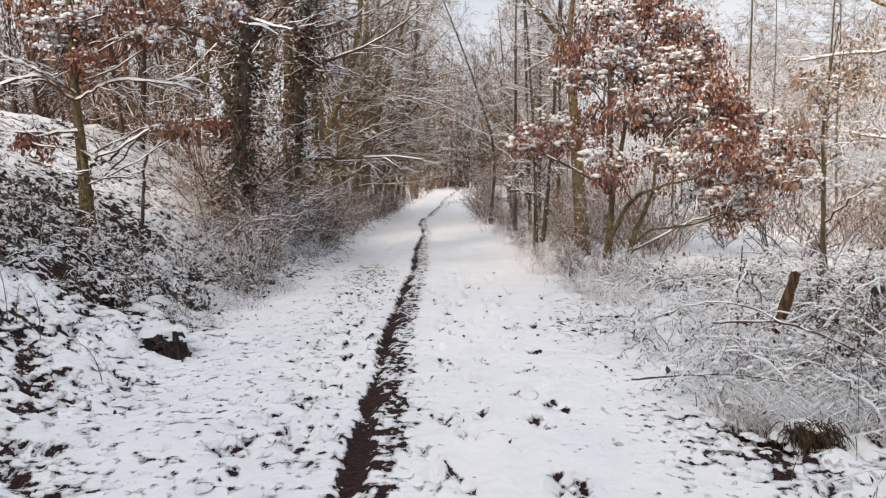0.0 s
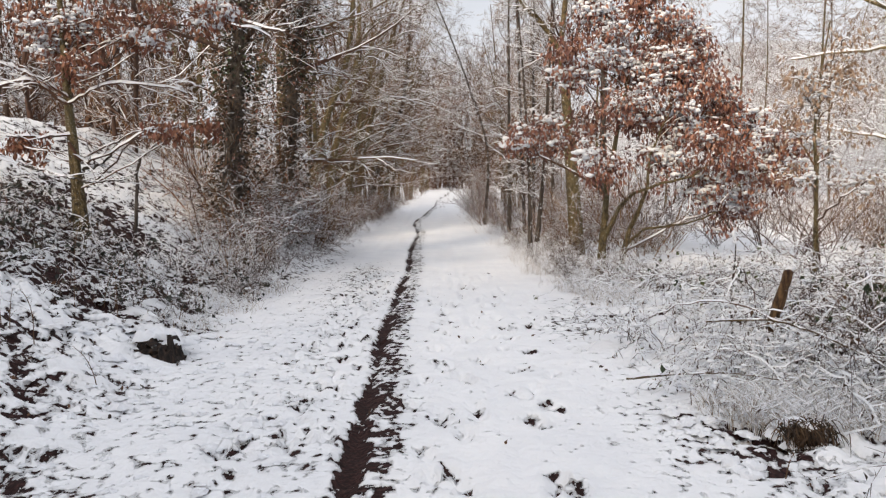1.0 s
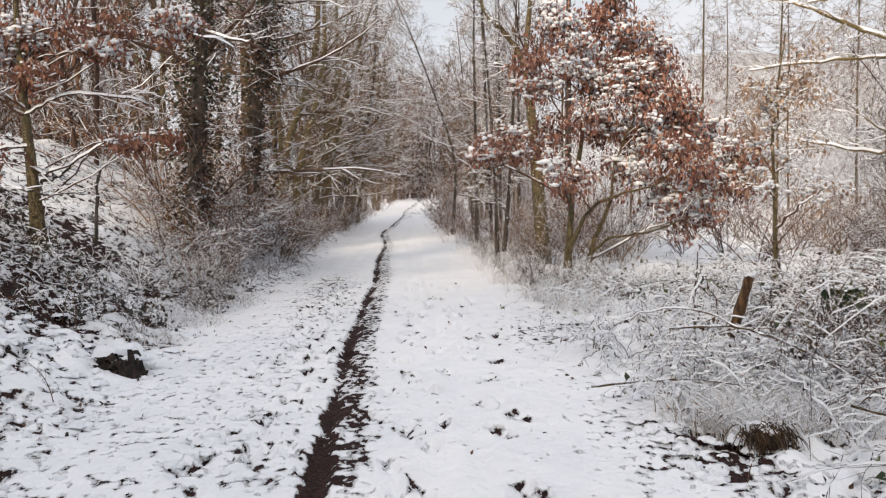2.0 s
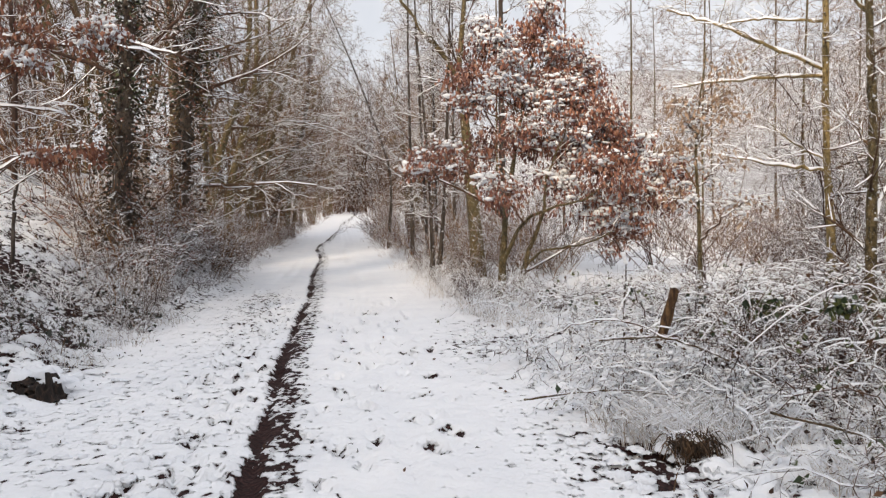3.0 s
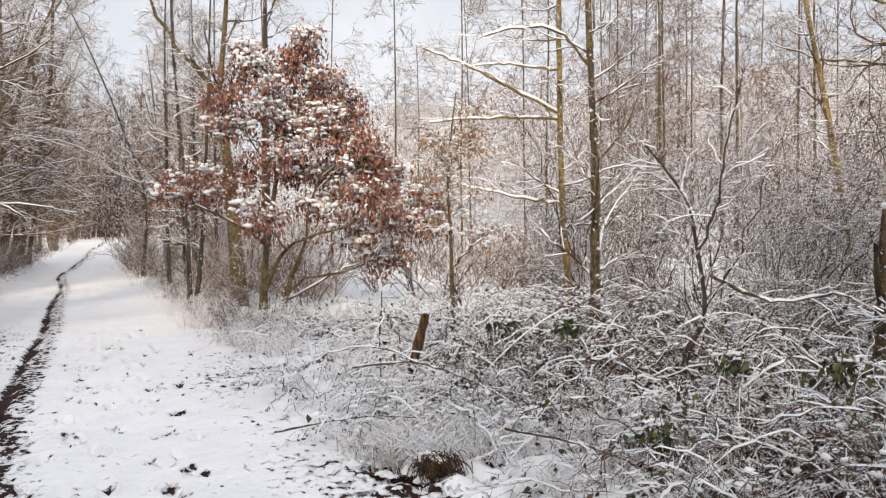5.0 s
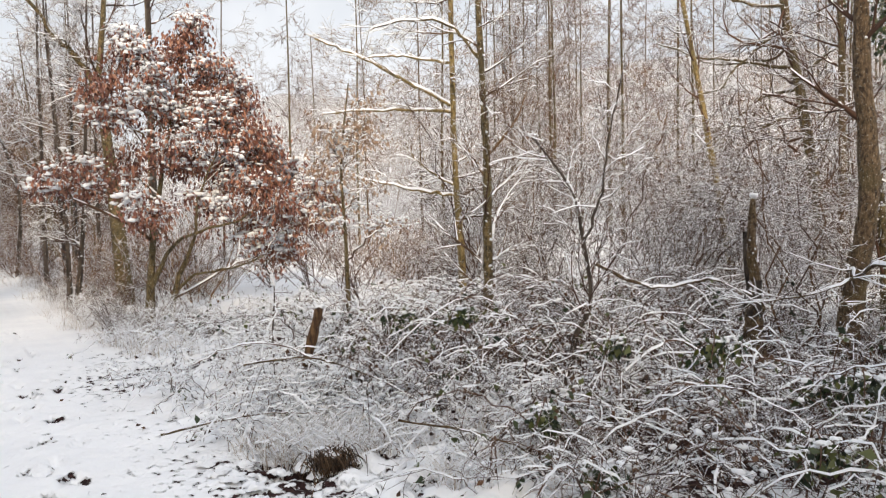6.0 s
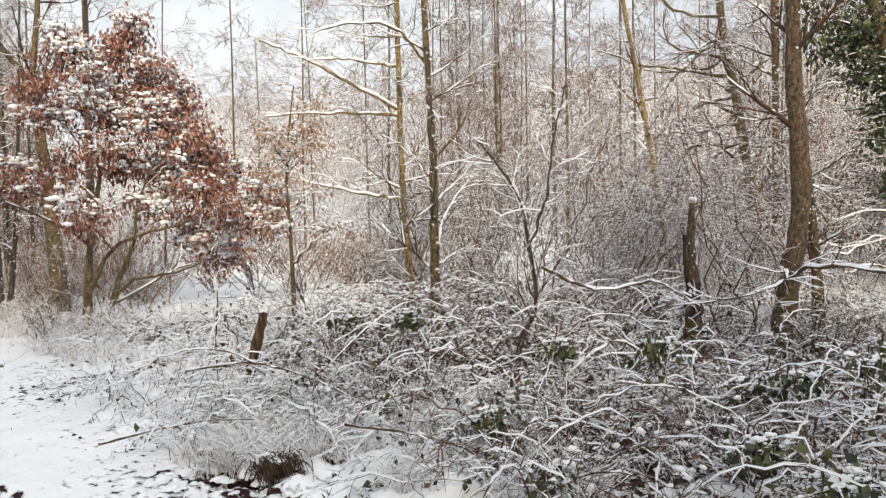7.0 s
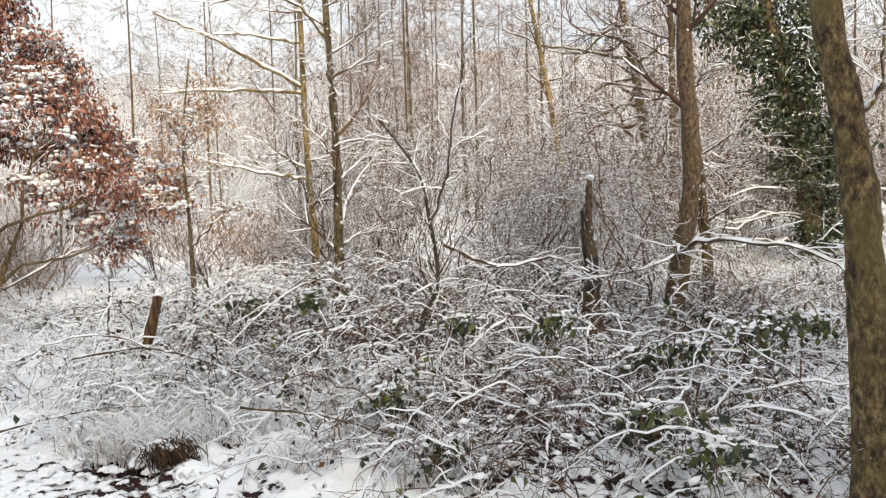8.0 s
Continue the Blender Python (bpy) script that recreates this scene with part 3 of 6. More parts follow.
def bare_tree(name, trunk, r0, r1, label, wood=BARK_DARK, twig=TWIG, limbs=18, boughs=7, sprays=5, lo=0.25, angle=58, length=2.6, rise=0.5,
              depth=0.011, extra=(), group="", seg=3, n_trunk=14, cover=0.8, sides=9, gnarl=0.14, category="tree", least=0.0028, more=(), spray_len=0.2, laid=True, knots=0.07, lay=0.6):
    """A leafless tree: trunk (and more stems), boughs given by hand, boughs that grow, twigs, and the snow on all of them."""
    P = spline(trunk, n_trunk)
    R = taper_of(n_trunk, r0, r1)
    root = thing(name, tuple(float(v) for v in P[0]), label, category, group)
    part("trunk", rough_trunk(Pile(), P, R, sides, knots), wood, root)
    stems = [(P, R)]
    if laid and name != "near_tree":
        snow_flecks(root, P, R, int(120 + 700 * r0))
    for pts, ra in more:
        Q = spline(pts, n_trunk)
        S = taper_of(n_trunk, ra, ra * 0.2)
        part("trunk", rough_trunk(Pile(), Q, S, sides), wood, root)
        stems.append((Q, S))
    crown, snow = Pile(), Pile()
    for pts, ra in extra:
        bough, lying = Pile(), Pile()
        e = spline(pts, 18)[None]
        e[:, 1:-1] += rng.normal(size=(1, 16, 3)) * (ra * 0.3 + 0.004)
        er = np.linspace(ra, ra * 0.35, 18)[None] * (1 + 0.12 * rng.normal(size=(1, 18)))
        bough.tubes(e, er, 6)
        lying.caps(e, er, depth * 0.8 + ra * lay, 1.0, 0.85, 0.08)
        sub, sr = grow(e, er, 9, 0.15, 1.0, 42, 0.85, 6, rise=0.1, wob=0.24, rad=0.45)
        bough.tubes(sub, sr, 3)
        lying.caps(sub, sr, depth, 1.0)
        sub2, sr2 = grow(sub, sr, 5, 0.2, 1.0, 45, 0.35, 3, rise=0.1, rad=0.6)
        bough.tubes(sub2, sr2, 3)
        lying.caps(sub2, sr2, depth * 0.7, 0.9)
        b = part("bough", bough, wood, root)
        part("snow_cover", lying, SNOW, b, "snow lying along the bough")
    LP, LR = grow(np.stack([s[0] for s in stems]), np.stack([s[1] for s in stems]), limbs, lo, 0.97, angle, length, 7, rise=rise, wob=gnarl, rad=0.4, least=least * 1.6)
    if not laid:
        cover = 0
    crown.tubes(LP, LR, 4 if laid else 3)
    snow.caps(LP, LR, depth * 1.2, cover)
    BP, BR = grow(LP, LR, boughs, 0.15, 1.0, 40, length * 0.42, 4 if laid else 3, rise=rise * 0.4, wob=0.15, rad=0.6, least=least * 1.2)
    crown.tubes(BP, BR, 3)
    snow.caps(BP, BR, depth, cover)
    if sprays:
        TP, TR = grow(BP, BR, sprays, 0.1, 1.0, 38, length * spray_len, seg, rise=rise * 0.2, wob=0.15, rad=0.7, least=least)
        if laid:
            crown.tubes(TP, TR, 3)
            snow.caps(TP, TR, depth * 0.6, cover * 0.7)
            FP, FR = grow(TP, TR, 3, 0.1, 1.0, 45, length * 0.09, 2, rise=0.0, wob=0.2, rad=0.8, least=least)
            lace = Pile().cones(FP, FR)
        else:
            crown.cones(TP, TR)
    c = part("crown", crown, twig, root)
    if laid:
        part("snow_cover", snow, SNOW, c, "fresh snow along the branches", kind="stuff")
        if sprays:
            part("twig_lace", lace, SNOWED_LACE, c, "finest twigs furred with snow", kind="stuff")
    return root


def shrub(name, place, height, spread, label, stems=9, twig=TWIG, depth=0.01, sprays=9, fine=6, group="", cover=0.7, droop=0.1, r0=0.011, seg=3, least=0.0028, laid=True, lace=SNOWED_LACE, flat=48):
    """A many-stemmed bush of thin snow-lined shoots."""
    root = thing(name, place, label, "shrub", group)
    cover = cover if laid else 0
    a = rng.random(stems) * 2 * np.pi
    tilt = np.radians(rng.uniform(4, 42, stems))
    n = 7
    d = np.stack([np.cos(a) * np.sin(tilt), np.sin(a) * np.sin(tilt), np.cos(tilt)], 1)
    P = np.empty((stems, n, 3))
    P[:, 0] = np.array(place) + np.stack([np.cos(a), np.sin(a), 0 * a], 1) * (spread * 0.2 * rng.random((stems, 1)))
    P[:, 0, 2] -= 0.12
    L = height * (0.6 + 0.6 * rng.random(stems)) / (n - 1)
    for j in range(1, n):
        d = unit(d + rng.normal(size=d.shape) * 0.13 - UP * droop * j / n + np.stack([np.cos(a), np.sin(a), 0 * a], 1) * spread * 0.05)
        P[:, j] = P[:, j - 1] + d * L[:, None]
    R = (r0 * (0.6 + 0.8 * rng.random((stems, 1)))) * np.linspace(1, 0.3, n)[None]
    stem, snow = Pile().tubes(P, R, 4), Pile().caps(P, R, depth, cover)
    S, SR = grow(P, R, sprays, 0.12, 1.0, flat, height * 0.42, 4 if laid else 3, rise=0.25 if flat < 60 else 0.0, wob=0.2, rad=0.5, least=least * 1.2)
    stem.tubes(S, SR, 3)
    snow.caps(S, SR, depth, cover)
    F, FR = grow(S, SR, fine, 0.1, 1.0, 48, height * (0.13 if laid else 0.19), 3 if laid else 2, rise=0.1, wob=0.25, rad=0.7, least=least)
    s = part("stem_mass", stem, twig, root)
    if laid:
        stem.tubes(F, FR, 3)
        snow.caps(F, FR, depth * 0.5, cover * 0.6)
        s.data = stem.mesh("stem_mass", twig)
        G, GR = grow(F, FR, 4, 0.05, 1.0, 50, height * 0.065, 2, rise=0.0, wob=0.3, rad=0.8, least=least * 0.9)
        part("snow_cover", snow, SNOW, s, "thin snow lying on the twigs", kind="stuff")
        part("twig_lace", Pile().cones(G, GR), lace, s, "finest twigs furred with snow", kind="stuff")
    else:
        stem.cones(F, FR)
        s.data = stem.mesh("stem_mass", twig)
    return root


def leafy(root, tips, dirs, material, per=6, size=0.1, snow_share=0.6, scatter=0.1, hang=0.8, clump=0.11, width=0.45, patch=1.6):
    """Withered leaves hanging in bunches round the twig ends, many bunches capped with snow."""
    k = len(tips)
    C = np.repeat(tips, per, 0) + rng.normal(size=(k * per, 3)) * scatter * np.array([1, 1, 0.5])
    D = np.repeat(dirs, per, 0) * 0.4 + rng.normal(size=(k * per, 3)) * 0.42 - UP * hang
    lv = part("leaves", Pile().leaves(C, D, size, width), material, root, kind="stuff")
    g = np.array([noise.noise(Vector(t) * patch) for t in tips])
    keep = rng.random(k) < snow_share + 1.7 * g
    n = int(keep.sum())
    B = np.repeat(tips[keep], 6, 0) + UP * scatter * 0.25 + rng.normal(size=(n * 6, 3)) * scatter * np.array([0.85, 0.85, 0.32])
    W = clump * (0.25 + 0.75 * rng.random(n * 6) ** 2)
    part("snow_clumps", Pile().domes(B, W, W * 0.3), SNOW, lv, "snow resting on the leaf bunches", kind="stuff")


def lobed_crown(root, stems, lobes, y_mid, spread, twig, foliage, depth=0.013, dense=1.0, low=0.3, lift=0.55, stout=0.03, **leaf):
    """Limbs that leave the stems for the middle of each leafy lobe (x, z, radius), twigs filling the lobe, leaves on the twigs."""
    limb, snow, tips, dirs = Pile(), Pile(), [], []
    for x, z, r in lobes:
        goal = np.array([x, y_mid + rng.uniform(-1, 1) * spread * float(np.interp(z, [2.5, 4.8], [1, 0.1])), z])
        best = None
        for P, R in stems:
            d = np.hypot(P[:, 0] - x, P[:, 1] - goal[1])
            miss = np.abs(P[:, 2] - (z - lift * d - 0.12)) + 0.35 * d + 5 * (P[:, 2] > z - 0.05) + 5 * (P[:, 2] < P[0, 2] + low)
            i = int(np.argmin(miss))
            if best is None or miss[i] < best[0]:
                best = (miss[i], P[i], R[i])
        a, r0 = best[1], min(best[2] * 0.55, stout)
        span = float(np.linalg.norm(goal - a))
        L = spline([a, a + (goal - a) * 0.35 + UP * span * 0.04 + rng.normal(size=3) * span * 0.05, a + (goal - a) * 0.72 + UP * span * 0.05 + rng.normal(size=3) * span * 0.05, goal, goal + unit(goal - a) * r * 0.5 - UP * r * 0.12], 14)[None]
        L[:, 1:] += rng.normal(size=(1, 13, 3)) * 0.012
        LR = np.linspace(max(r0, 0.008), 0.005, 14)[None]
        limb.tubes(L, LR, 5)
        snow.caps(L, LR, depth, 1.0, 1.0, 0.1)
        lo = max(0.2, 1 - 2.0 * r / (span + r))
        T, TR = grow(L, LR, int(dense * (7 + 16 * r)), lo, 1.0, 62, r * 1.3, 6, rise=0.1, wob=0.24, rad=0.5, tipward=0.25, least=0.003)
        limb.tubes(T, TR, 3)
        snow.caps(T, TR, depth * 0.8, 0.8)
        S, SR = grow(T, TR, 4, 0.25, 1.0, 50, r * 0.5, 4, rise=-0.1, wob=0.25, rad=0.7, tipward=0.2, least=0.0025)
        limb.tubes(S, SR, 3)
        snow.caps(S, SR, depth * 0.7, 0.4)
        tips += [S[:, -1], S[:, 2]]
        dirs += [unit(S[:, -1] - S[:, 0])] * 2
    b = part("crown", limb, twig, root)
    part("snow_cover", snow, SNOW, b, "fresh snow along the branches", kind="stuff")
    leafy(root, np.concatenate(tips), np.concatenate(dirs), foliage, **leaf)


def oak():
    """The young oak that has kept its russet leaves, on the verge."""
    base = (2.87, 12.93, on_land(2.87, 12.93) - 0.05)
    root = thing("young_oak", base, "young oak keeping russet withered leaves under clumps of snow", "tree")
    stems = []
    for pts, r0 in (([base, (2.86, 12.92, 0.7), (2.92, 12.9, 1.48), (3.02, 12.9, 2.0), (3.12, 12.9, 2.67), (3.27, 12.9, 3.4), (3.46, 12.9, 4.2), (3.51, 12.9, 4.75)], 0.075),
                    ([(3.2, 12.9, base[2]), (3.29, 12.88, 0.65), (3.46, 12.8, 1.14), (3.6, 12.75, 1.61), (3.62, 12.7, 2.1), (3.9, 12.6, 2.8)], 0.055),
                    ([(2.86, 12.9, 0.6), (3.18, 12.75, 1.3), (3.67, 12.5, 1.58), (4.23, 12.35, 1.75), (4.75, 12.3, 2.2)], 0.04),
                    ([(3.22, 12.88, 0.5), (3.52, 12.6, 0.84), (4.0, 12.3, 0.92), (4.6, 12.2, 1.15)], 0.028)):
        P = spline(pts, 16)
        P[1:] += rng.normal(size=(15, 3)) * 0.012
        R = taper_of(16, r0, 0.011)
        stems.append((P, R))
        part("trunk", rough_trunk(Pile(), P, R, 9), BARK_OLIVE, root)
    lobed_crown(root, stems, ((3.51, 4.9, 0.19), (3.41, 4.5, 0.34), (3.85, 4.25, 0.31), (2.7, 4.43, 0.26), (2.93, 3.98, 0.4), (3.61, 3.81, 0.41), (4.31, 3.94, 0.31), (4.41, 3.51, 0.33),
                              (2.17, 3.8, 0.23), (2.36, 3.44, 0.25), (3.26, 3.33, 0.37), (3.95, 3.15, 0.41), (1.55, 2.32, 0.29), (2.0, 2.39, 0.33), (2.65, 2.56, 0.36), (2.71, 1.88, 0.33),
                              (3.53, 2.74, 0.3), (4.23, 2.62, 0.41), (4.88, 2.63, 0.41), (4.73, 2.15, 0.34), (5.47, 2.23, 0.38), (5.69, 1.81, 0.35), (5.09, 1.67, 0.38),
                              (4.51, 1.54, 0.31), (5.09, 1.12, 0.35), (4.45, 2.95, 0.34), (4.35, 2.3, 0.32), (5.15, 2.5, 0.3), (3.1, 2.9, 0.36), (4.65, 3.05, 0.34), (3.9, 2.1, 0.3), (3.75, 3.55, 0.36)), 12.75, 0.7, TWIG_WARM, LEAF_OAK,
                per=6, size=0.088, snow_share=0.32, scatter=0.12, clump=0.115, hang=1.4, dense=1.0)


rng = np.random.default_rng(101)
oak()


def left_beech():
    """The slim beech on the bank with bunches of orange leaves."""
    base = (-4.71, 9.94, on_land(-4.71, 9.94) - 0.05)
    root = thing("young_beech", base, "slim beech on the bank with orange withered leaves and snow", "tree")
    P = spline([base, (-4.77, 9.91, 2.15), (-4.81, 9.89, 3.05), (-4.84, 9.89, 4.2), (-4.8, 9.9, 5.6)], 16)
    R = taper_of(16, 0.09, 0.015)
    part("trunk", rough_trunk(Pile(), P, R), BARK_OLIVE, root)
    for pts, ra in (([(-4.77, 9.8, 2.2), (-4.6, 9.88, 1.95), (-4.25, 10.04, 2.14), (-3.81, 10.21, 2.42), (-3.32, 10.38, 2.48)], 0.024),
                    ([(-4.79, 9.85, 2.7), (-5.14, 9.61, 2.95), (-5.6, 9.41, 2.81), (-6.1, 9.3, 2.75)], 0.024),
                    ([(-4.77, 9.85, 2.78), (-4.97, 9.7, 2.94), (-5.27, 9.54, 3.12), (-5.8, 9.4, 3.3)], 0.02),
                    ([(-4.8, 9.85, 2.7), (-4.3, 9.9, 2.92), (-3.7, 10.0, 2.95), (-3.2, 10.1, 2.8)], 0.016),
                    ([(-4.78, 9.85, 2.3), (-5.2, 9.5, 2.25), (-5.7, 9.3, 2.3), (-6.2, 9.1, 2.2)], 0.016),
                    ([(-4.82, 9.88, 3.25), (-4.27, 10.03, 3.82), (-3.45, 10.34, 3.8), (-2.86, 10.52, 3.86), (-2.3, 10.6, 3.7)], 0.024)):
        bough, lying = Pile(), Pile()
        e = spline(pts, 20)[None]
        e[:, 1:] += rng.normal(size=(1, 19, 3)) * 0.014
        er = np.linspace(ra, 0.007, 20)[None]
        bough.tubes(e, er, 6)
        lying.caps(e, er, 0.028, 1.0, 1.15, 0.05)
        sub, sr = grow(e, er, 14, 0.2, 1.0, 52, 0.7, 7, rise=0.15, wob=0.26, rad=0.4, least=0.003)
        bough.tubes(sub, sr, 3)
        lying.caps(sub, sr, 0.014, 1.0)
        fine, fr = grow(sub, sr, 4, 0.2, 1.0, 48, 0.28, 4, rise=0.0, wob=0.25, rad=0.7, least=0.0025)
        bough.tubes(fine, fr, 3)
        lying.caps(fine, fr, 0.01, 0.85)
        b = part("bough", bough, TWIG, root)
        part("snow_cover", lying, SNOW, b, "thick snow lying along the bough")
    lobed_crown(root, [(P, R)], ((-4.91, 3.73, 0.25), (-4.61, 3.6, 0.25), (-5.1, 3.52, 0.23), (-4.8, 3.26, 0.28), (-4.59, 3.22, 0.2), (-5.21, 3.86, 0.21), (-4.09, 3.6, 0.22), (-4.3, 3.86, 0.2),
                                 (-3.65, 3.82, 0.22), (-3.21, 3.79, 0.22), (-2.86, 3.82, 0.17), (-5.64, 2.22, 0.18), (-5.38, 2.15, 0.2), (-3.6, 2.37, 0.12), (-3.34, 2.36, 0.11), (-3.03, 2.44, 0.1),
                                 (-5.47, 3.9, 0.21), (-3.79, 3.52, 0.15), (-4.6, 4.4, 0.4), (-5.2, 4.5, 0.4), (-4.0, 4.6, 0.4), (-4.8, 5.2, 0.4)), 9.95, 0.4, TWIG, LEAF_BEECH,
                depth=0.011, per=4, size=0.08, snow_share=0.16, scatter=0.085, clump=0.085, hang=1.5, width=0.5, lift=0.35, dense=0.65, stout=0.013)


rng = np.random.default_rng(202)
left_beech()


def ivy_on(root, P, R, count, reach=0.1, lo=0.0, hi=1.0, size=0.07, foliage=LEAF_IVY):
    u = lo + (hi - lo) * rng.random((1, count))
    C, T, i, f = at_of(P[None], u)
    C, r = C[0], R[i[0]]
    a = rng.random(count) * 2 * np.pi
    out = np.stack([np.cos(a), np.sin(a), 0 * a], 1)
    C = C + out * (r + reach * rng.random(count) ** 2.2)[:, None]
    part("ivy", Pile().leaves(C, out + rng.normal(size=out.shape) * 0.5 - UP * 0.6, size), foliage, root, "dark ivy climbing the trunk", kind="stuff")
    k = rng.random(count) < 0.015
    W = 0.03 + 0.05 * rng.random(k.sum())
    part("snow_clumps", Pile().domes(C[k] + out[k] * 0.03, W, W * 0.3), SNOW, root, kind="stuff")


def ivy_tree(trunk, r0, r1, label, ivy, **kw):
    root = bare_tree("ivy_clad_tree", trunk, r0, r1, label, **kw)
    P = spline(trunk, 14)
    R = taper_of(14, r0, r1)
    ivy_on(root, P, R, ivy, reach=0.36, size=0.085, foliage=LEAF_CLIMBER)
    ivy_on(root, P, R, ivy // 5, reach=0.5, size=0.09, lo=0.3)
    S, SR = grow(P[None], R[None], 230, 0.03, 0.8, 82, 1.35, 5, rise=0.25, wob=0.25, rad=0.05, least=0.005, tipward=0.3)
    T, TR = grow(S, SR, 6, 0.1, 1.0, 50, 0.32, 3, rise=0.0, wob=0.2, rad=0.7)
    sh = part("shoot_tangle", Pile().tubes(S, SR, 3).tubes(T, TR, 3), TWIG_WARM, root, "tangle of climbing shoots round the trunk", kind="stuff")
    part("snow_cover", Pile().caps(S, SR, 0.007, 0.35).caps(T, TR, 0.006, 0.3), SNOW, sh, kind="stuff")
    C = T[:, -1][rng.random(len(T)) < 0.6]
    C = np.repeat(C, 2, 0) + rng.normal(size=(len(C) * 2, 3)) * 0.04
    part("leaves", Pile().leaves(C, rng.normal(size=C.shape) - UP * 0.8, 0.06), LEAF_OAK, root, "small russet leaves among the shoots", kind="stuff")
    return root


def z0(x, y, dz=-0.05):
    return (x, y, on_land(x, y) + dz)


# left of the ride: ivy-clad trunks on the bank
ivy_tree([z0(-3.75, 13.5), (-3.6, 13.53, 2.9), (-3.45, 13.57, 4.9), (-3.4, 13.6, 7.5), (-3.2, 13.7, 10.5)], 0.19, 0.05,
         "old tree on the bank wrapped in dark ivy", 5000, limbs=14, boughs=7, sprays=4, length=2.8, lo=0.3)
ivy_tree([z0(-3.18, 15.7), (-3.0, 15.7, 3.2), (-2.75, 15.75, 5.2), (-2.5, 15.8, 8.0), (-2.6, 15.8, 11)], 0.165, 0.045,
         "forked trunk on the bank wrapped in dark ivy", 5000, limbs=14, boughs=7, sprays=4, length=2.8, lo=0.3)
bare_tree("bank_tree", [z0(-3.5, 16.8), (-3.4, 16.7, 4), (-3.45, 16.65, 6.4), (-3.7, 16.7, 10)], 0.16, 0.04, "brown bare tree behind the ivy-clad trunks", wood=BARK_BROWN, twig=TWIG_WARM, limbs=22, length=3.2, lo=0.15, angle=72, rise=0.2)

bare_tree("bank_tree", [z0(-3.7, 33), (-3.4, 33, 3.4), (-3.3, 33, 5.9), (-3.3, 33, 9.5), (-3.2, 33, 13)], 0.17, 0.06, "sturdy dark trunk standing close beside the ride", wood=BARK_DARK, twig=TWIG_WARM, limbs=26, length=4.0, lo=0.2,
          angle=70, rise=0.2, cover=0.4, depth=0.008, gnarl=0.22, least=0.004)
bare_tree("bank_tree", [z0(-3.2, 34), (-2.4, 34, 3.4), (-1.55, 34, 5.1), (-1.25, 34, 7.3), (-1.1, 34, 9.9), (-1.0, 34, 13)], 0.14, 0.045, "dark trunk leaning out over the ride", wood=BARK_DARK, twig=TWIG_WARM, limbs=26, length=4.0, lo=0.2,
          angle=70, rise=0.2, cover=0.4, depth=0.008, gnarl=0.22, least=0.004)


def fan(trunk, count, lo, hi, reach, drop):
    """Long boughs that leave a trunk towards the ride and sweep out flat."""
    P = spline(trunk, 30)
    out = []
    for k in range(count):
        s = P[int(29 * (lo + (hi - lo) * (k + 0.5) / count))]
        a, r = rng.normal() * 0.45 - 0.15, reach * rng.uniform(0.6, 1.15)
        d = np.array([math.cos(a), math.sin(a), 0])
        out.append(([s, s + d * r * 0.3 + UP * r * 0.22, s + d * r * 0.65 + UP * r * 0.36, s + d * r + UP * r * rng.uniform(drop, 0.45)], 0.02))
    return tuple(out)


for base, top, n_f, r_f in (((-3.3, 19.5), (-2.2, 19.8), 13, 3.0), ((-3.4, 23.0), (-2.4, 23.2), 12, 3.3), ((-3.3, 27.5), (-2.4, 27.5), 10, 3.4), ((-3.2, 35.5), (-2.0, 35.5), 12, 4.2), ((-2.9, 41.0), (-1.4, 41.0), 12, 4.6)):
    line = [z0(*base), (base[0] + 0.3, base[1], 2.8), (top[0], top[1], 5.5), (top[0] + 0.1, top[1], 9.5)]
    bare_tree("arching_tree", line, 0.15, 0.04, "beech with long snow-lined boughs arching over the ride", wood=BARK_OLIVE, twig=TWIG_WARM, limbs=9, boughs=6, sprays=4, length=2.3, lo=0.35,
              extra=fan(line, n_f, 0.16, 0.85, r_f, 0.05), group="arching trees", least=0.003, depth=0.005, cover=0.32, gnarl=0.24, lay=0.25)
# right of the ride
bare_tree("leaning_tree", [z0(1.9, 29.9), (2.04, 29.93, 2.9), (1.36, 29.97, 5.3), (0.47, 30, 7.7), (-0.6, 30, 10.2)], 0.065, 0.02,
          "slim bare tree bowed over the ride", limbs=26, length=2.6, lo=0.2, least=0.004)
for line, r_s in (([z0(2.1, 16.87), (2.09, 16.87, 1.32), (2.06, 16.88, 2.11), (1.96, 16.89, 3.83), (1.82, 16.9, 5.67), (1.8, 16.9, 8)], 0.05),
                  ([z0(2.24, 17.05), (2.39, 17.03, 1.47), (2.43, 17.03, 2.12), (2.54, 17.01, 4.22), (2.59, 17.0, 5.7), (2.7, 17.0, 8.4)], 0.055),
                  ([z0(2.12, 21.9), (2.1, 21.9, 4.65), (2.1, 21.9, 6.9), (2.2, 21.9, 9.5)], 0.055),
                  ([z0(2.68, 22.85), (2.5, 22.86, 5.12), (2.43, 22.87, 7.1), (2.4, 22.9, 9.5)], 0.05),
                  ([z0(3.08, 23.8), (3.05, 23.8, 5.26), (3.06, 23.8, 7.34), (3.0, 23.8, 10)], 0.055),
                  ([z0(3.66, 23.7), (3.65, 23.7, 3.96), (3.67, 23.7, 6.2), (3.7, 23.7, 10)], 0.06)):
    bare_tree("slim_tree", line, r_s, 0.016, "slim dark tree at the edge of the ride", limbs=17, length=1.5, group="slim trees", gnarl=0.22, lo=0.12, angle=66, rise=0.3)
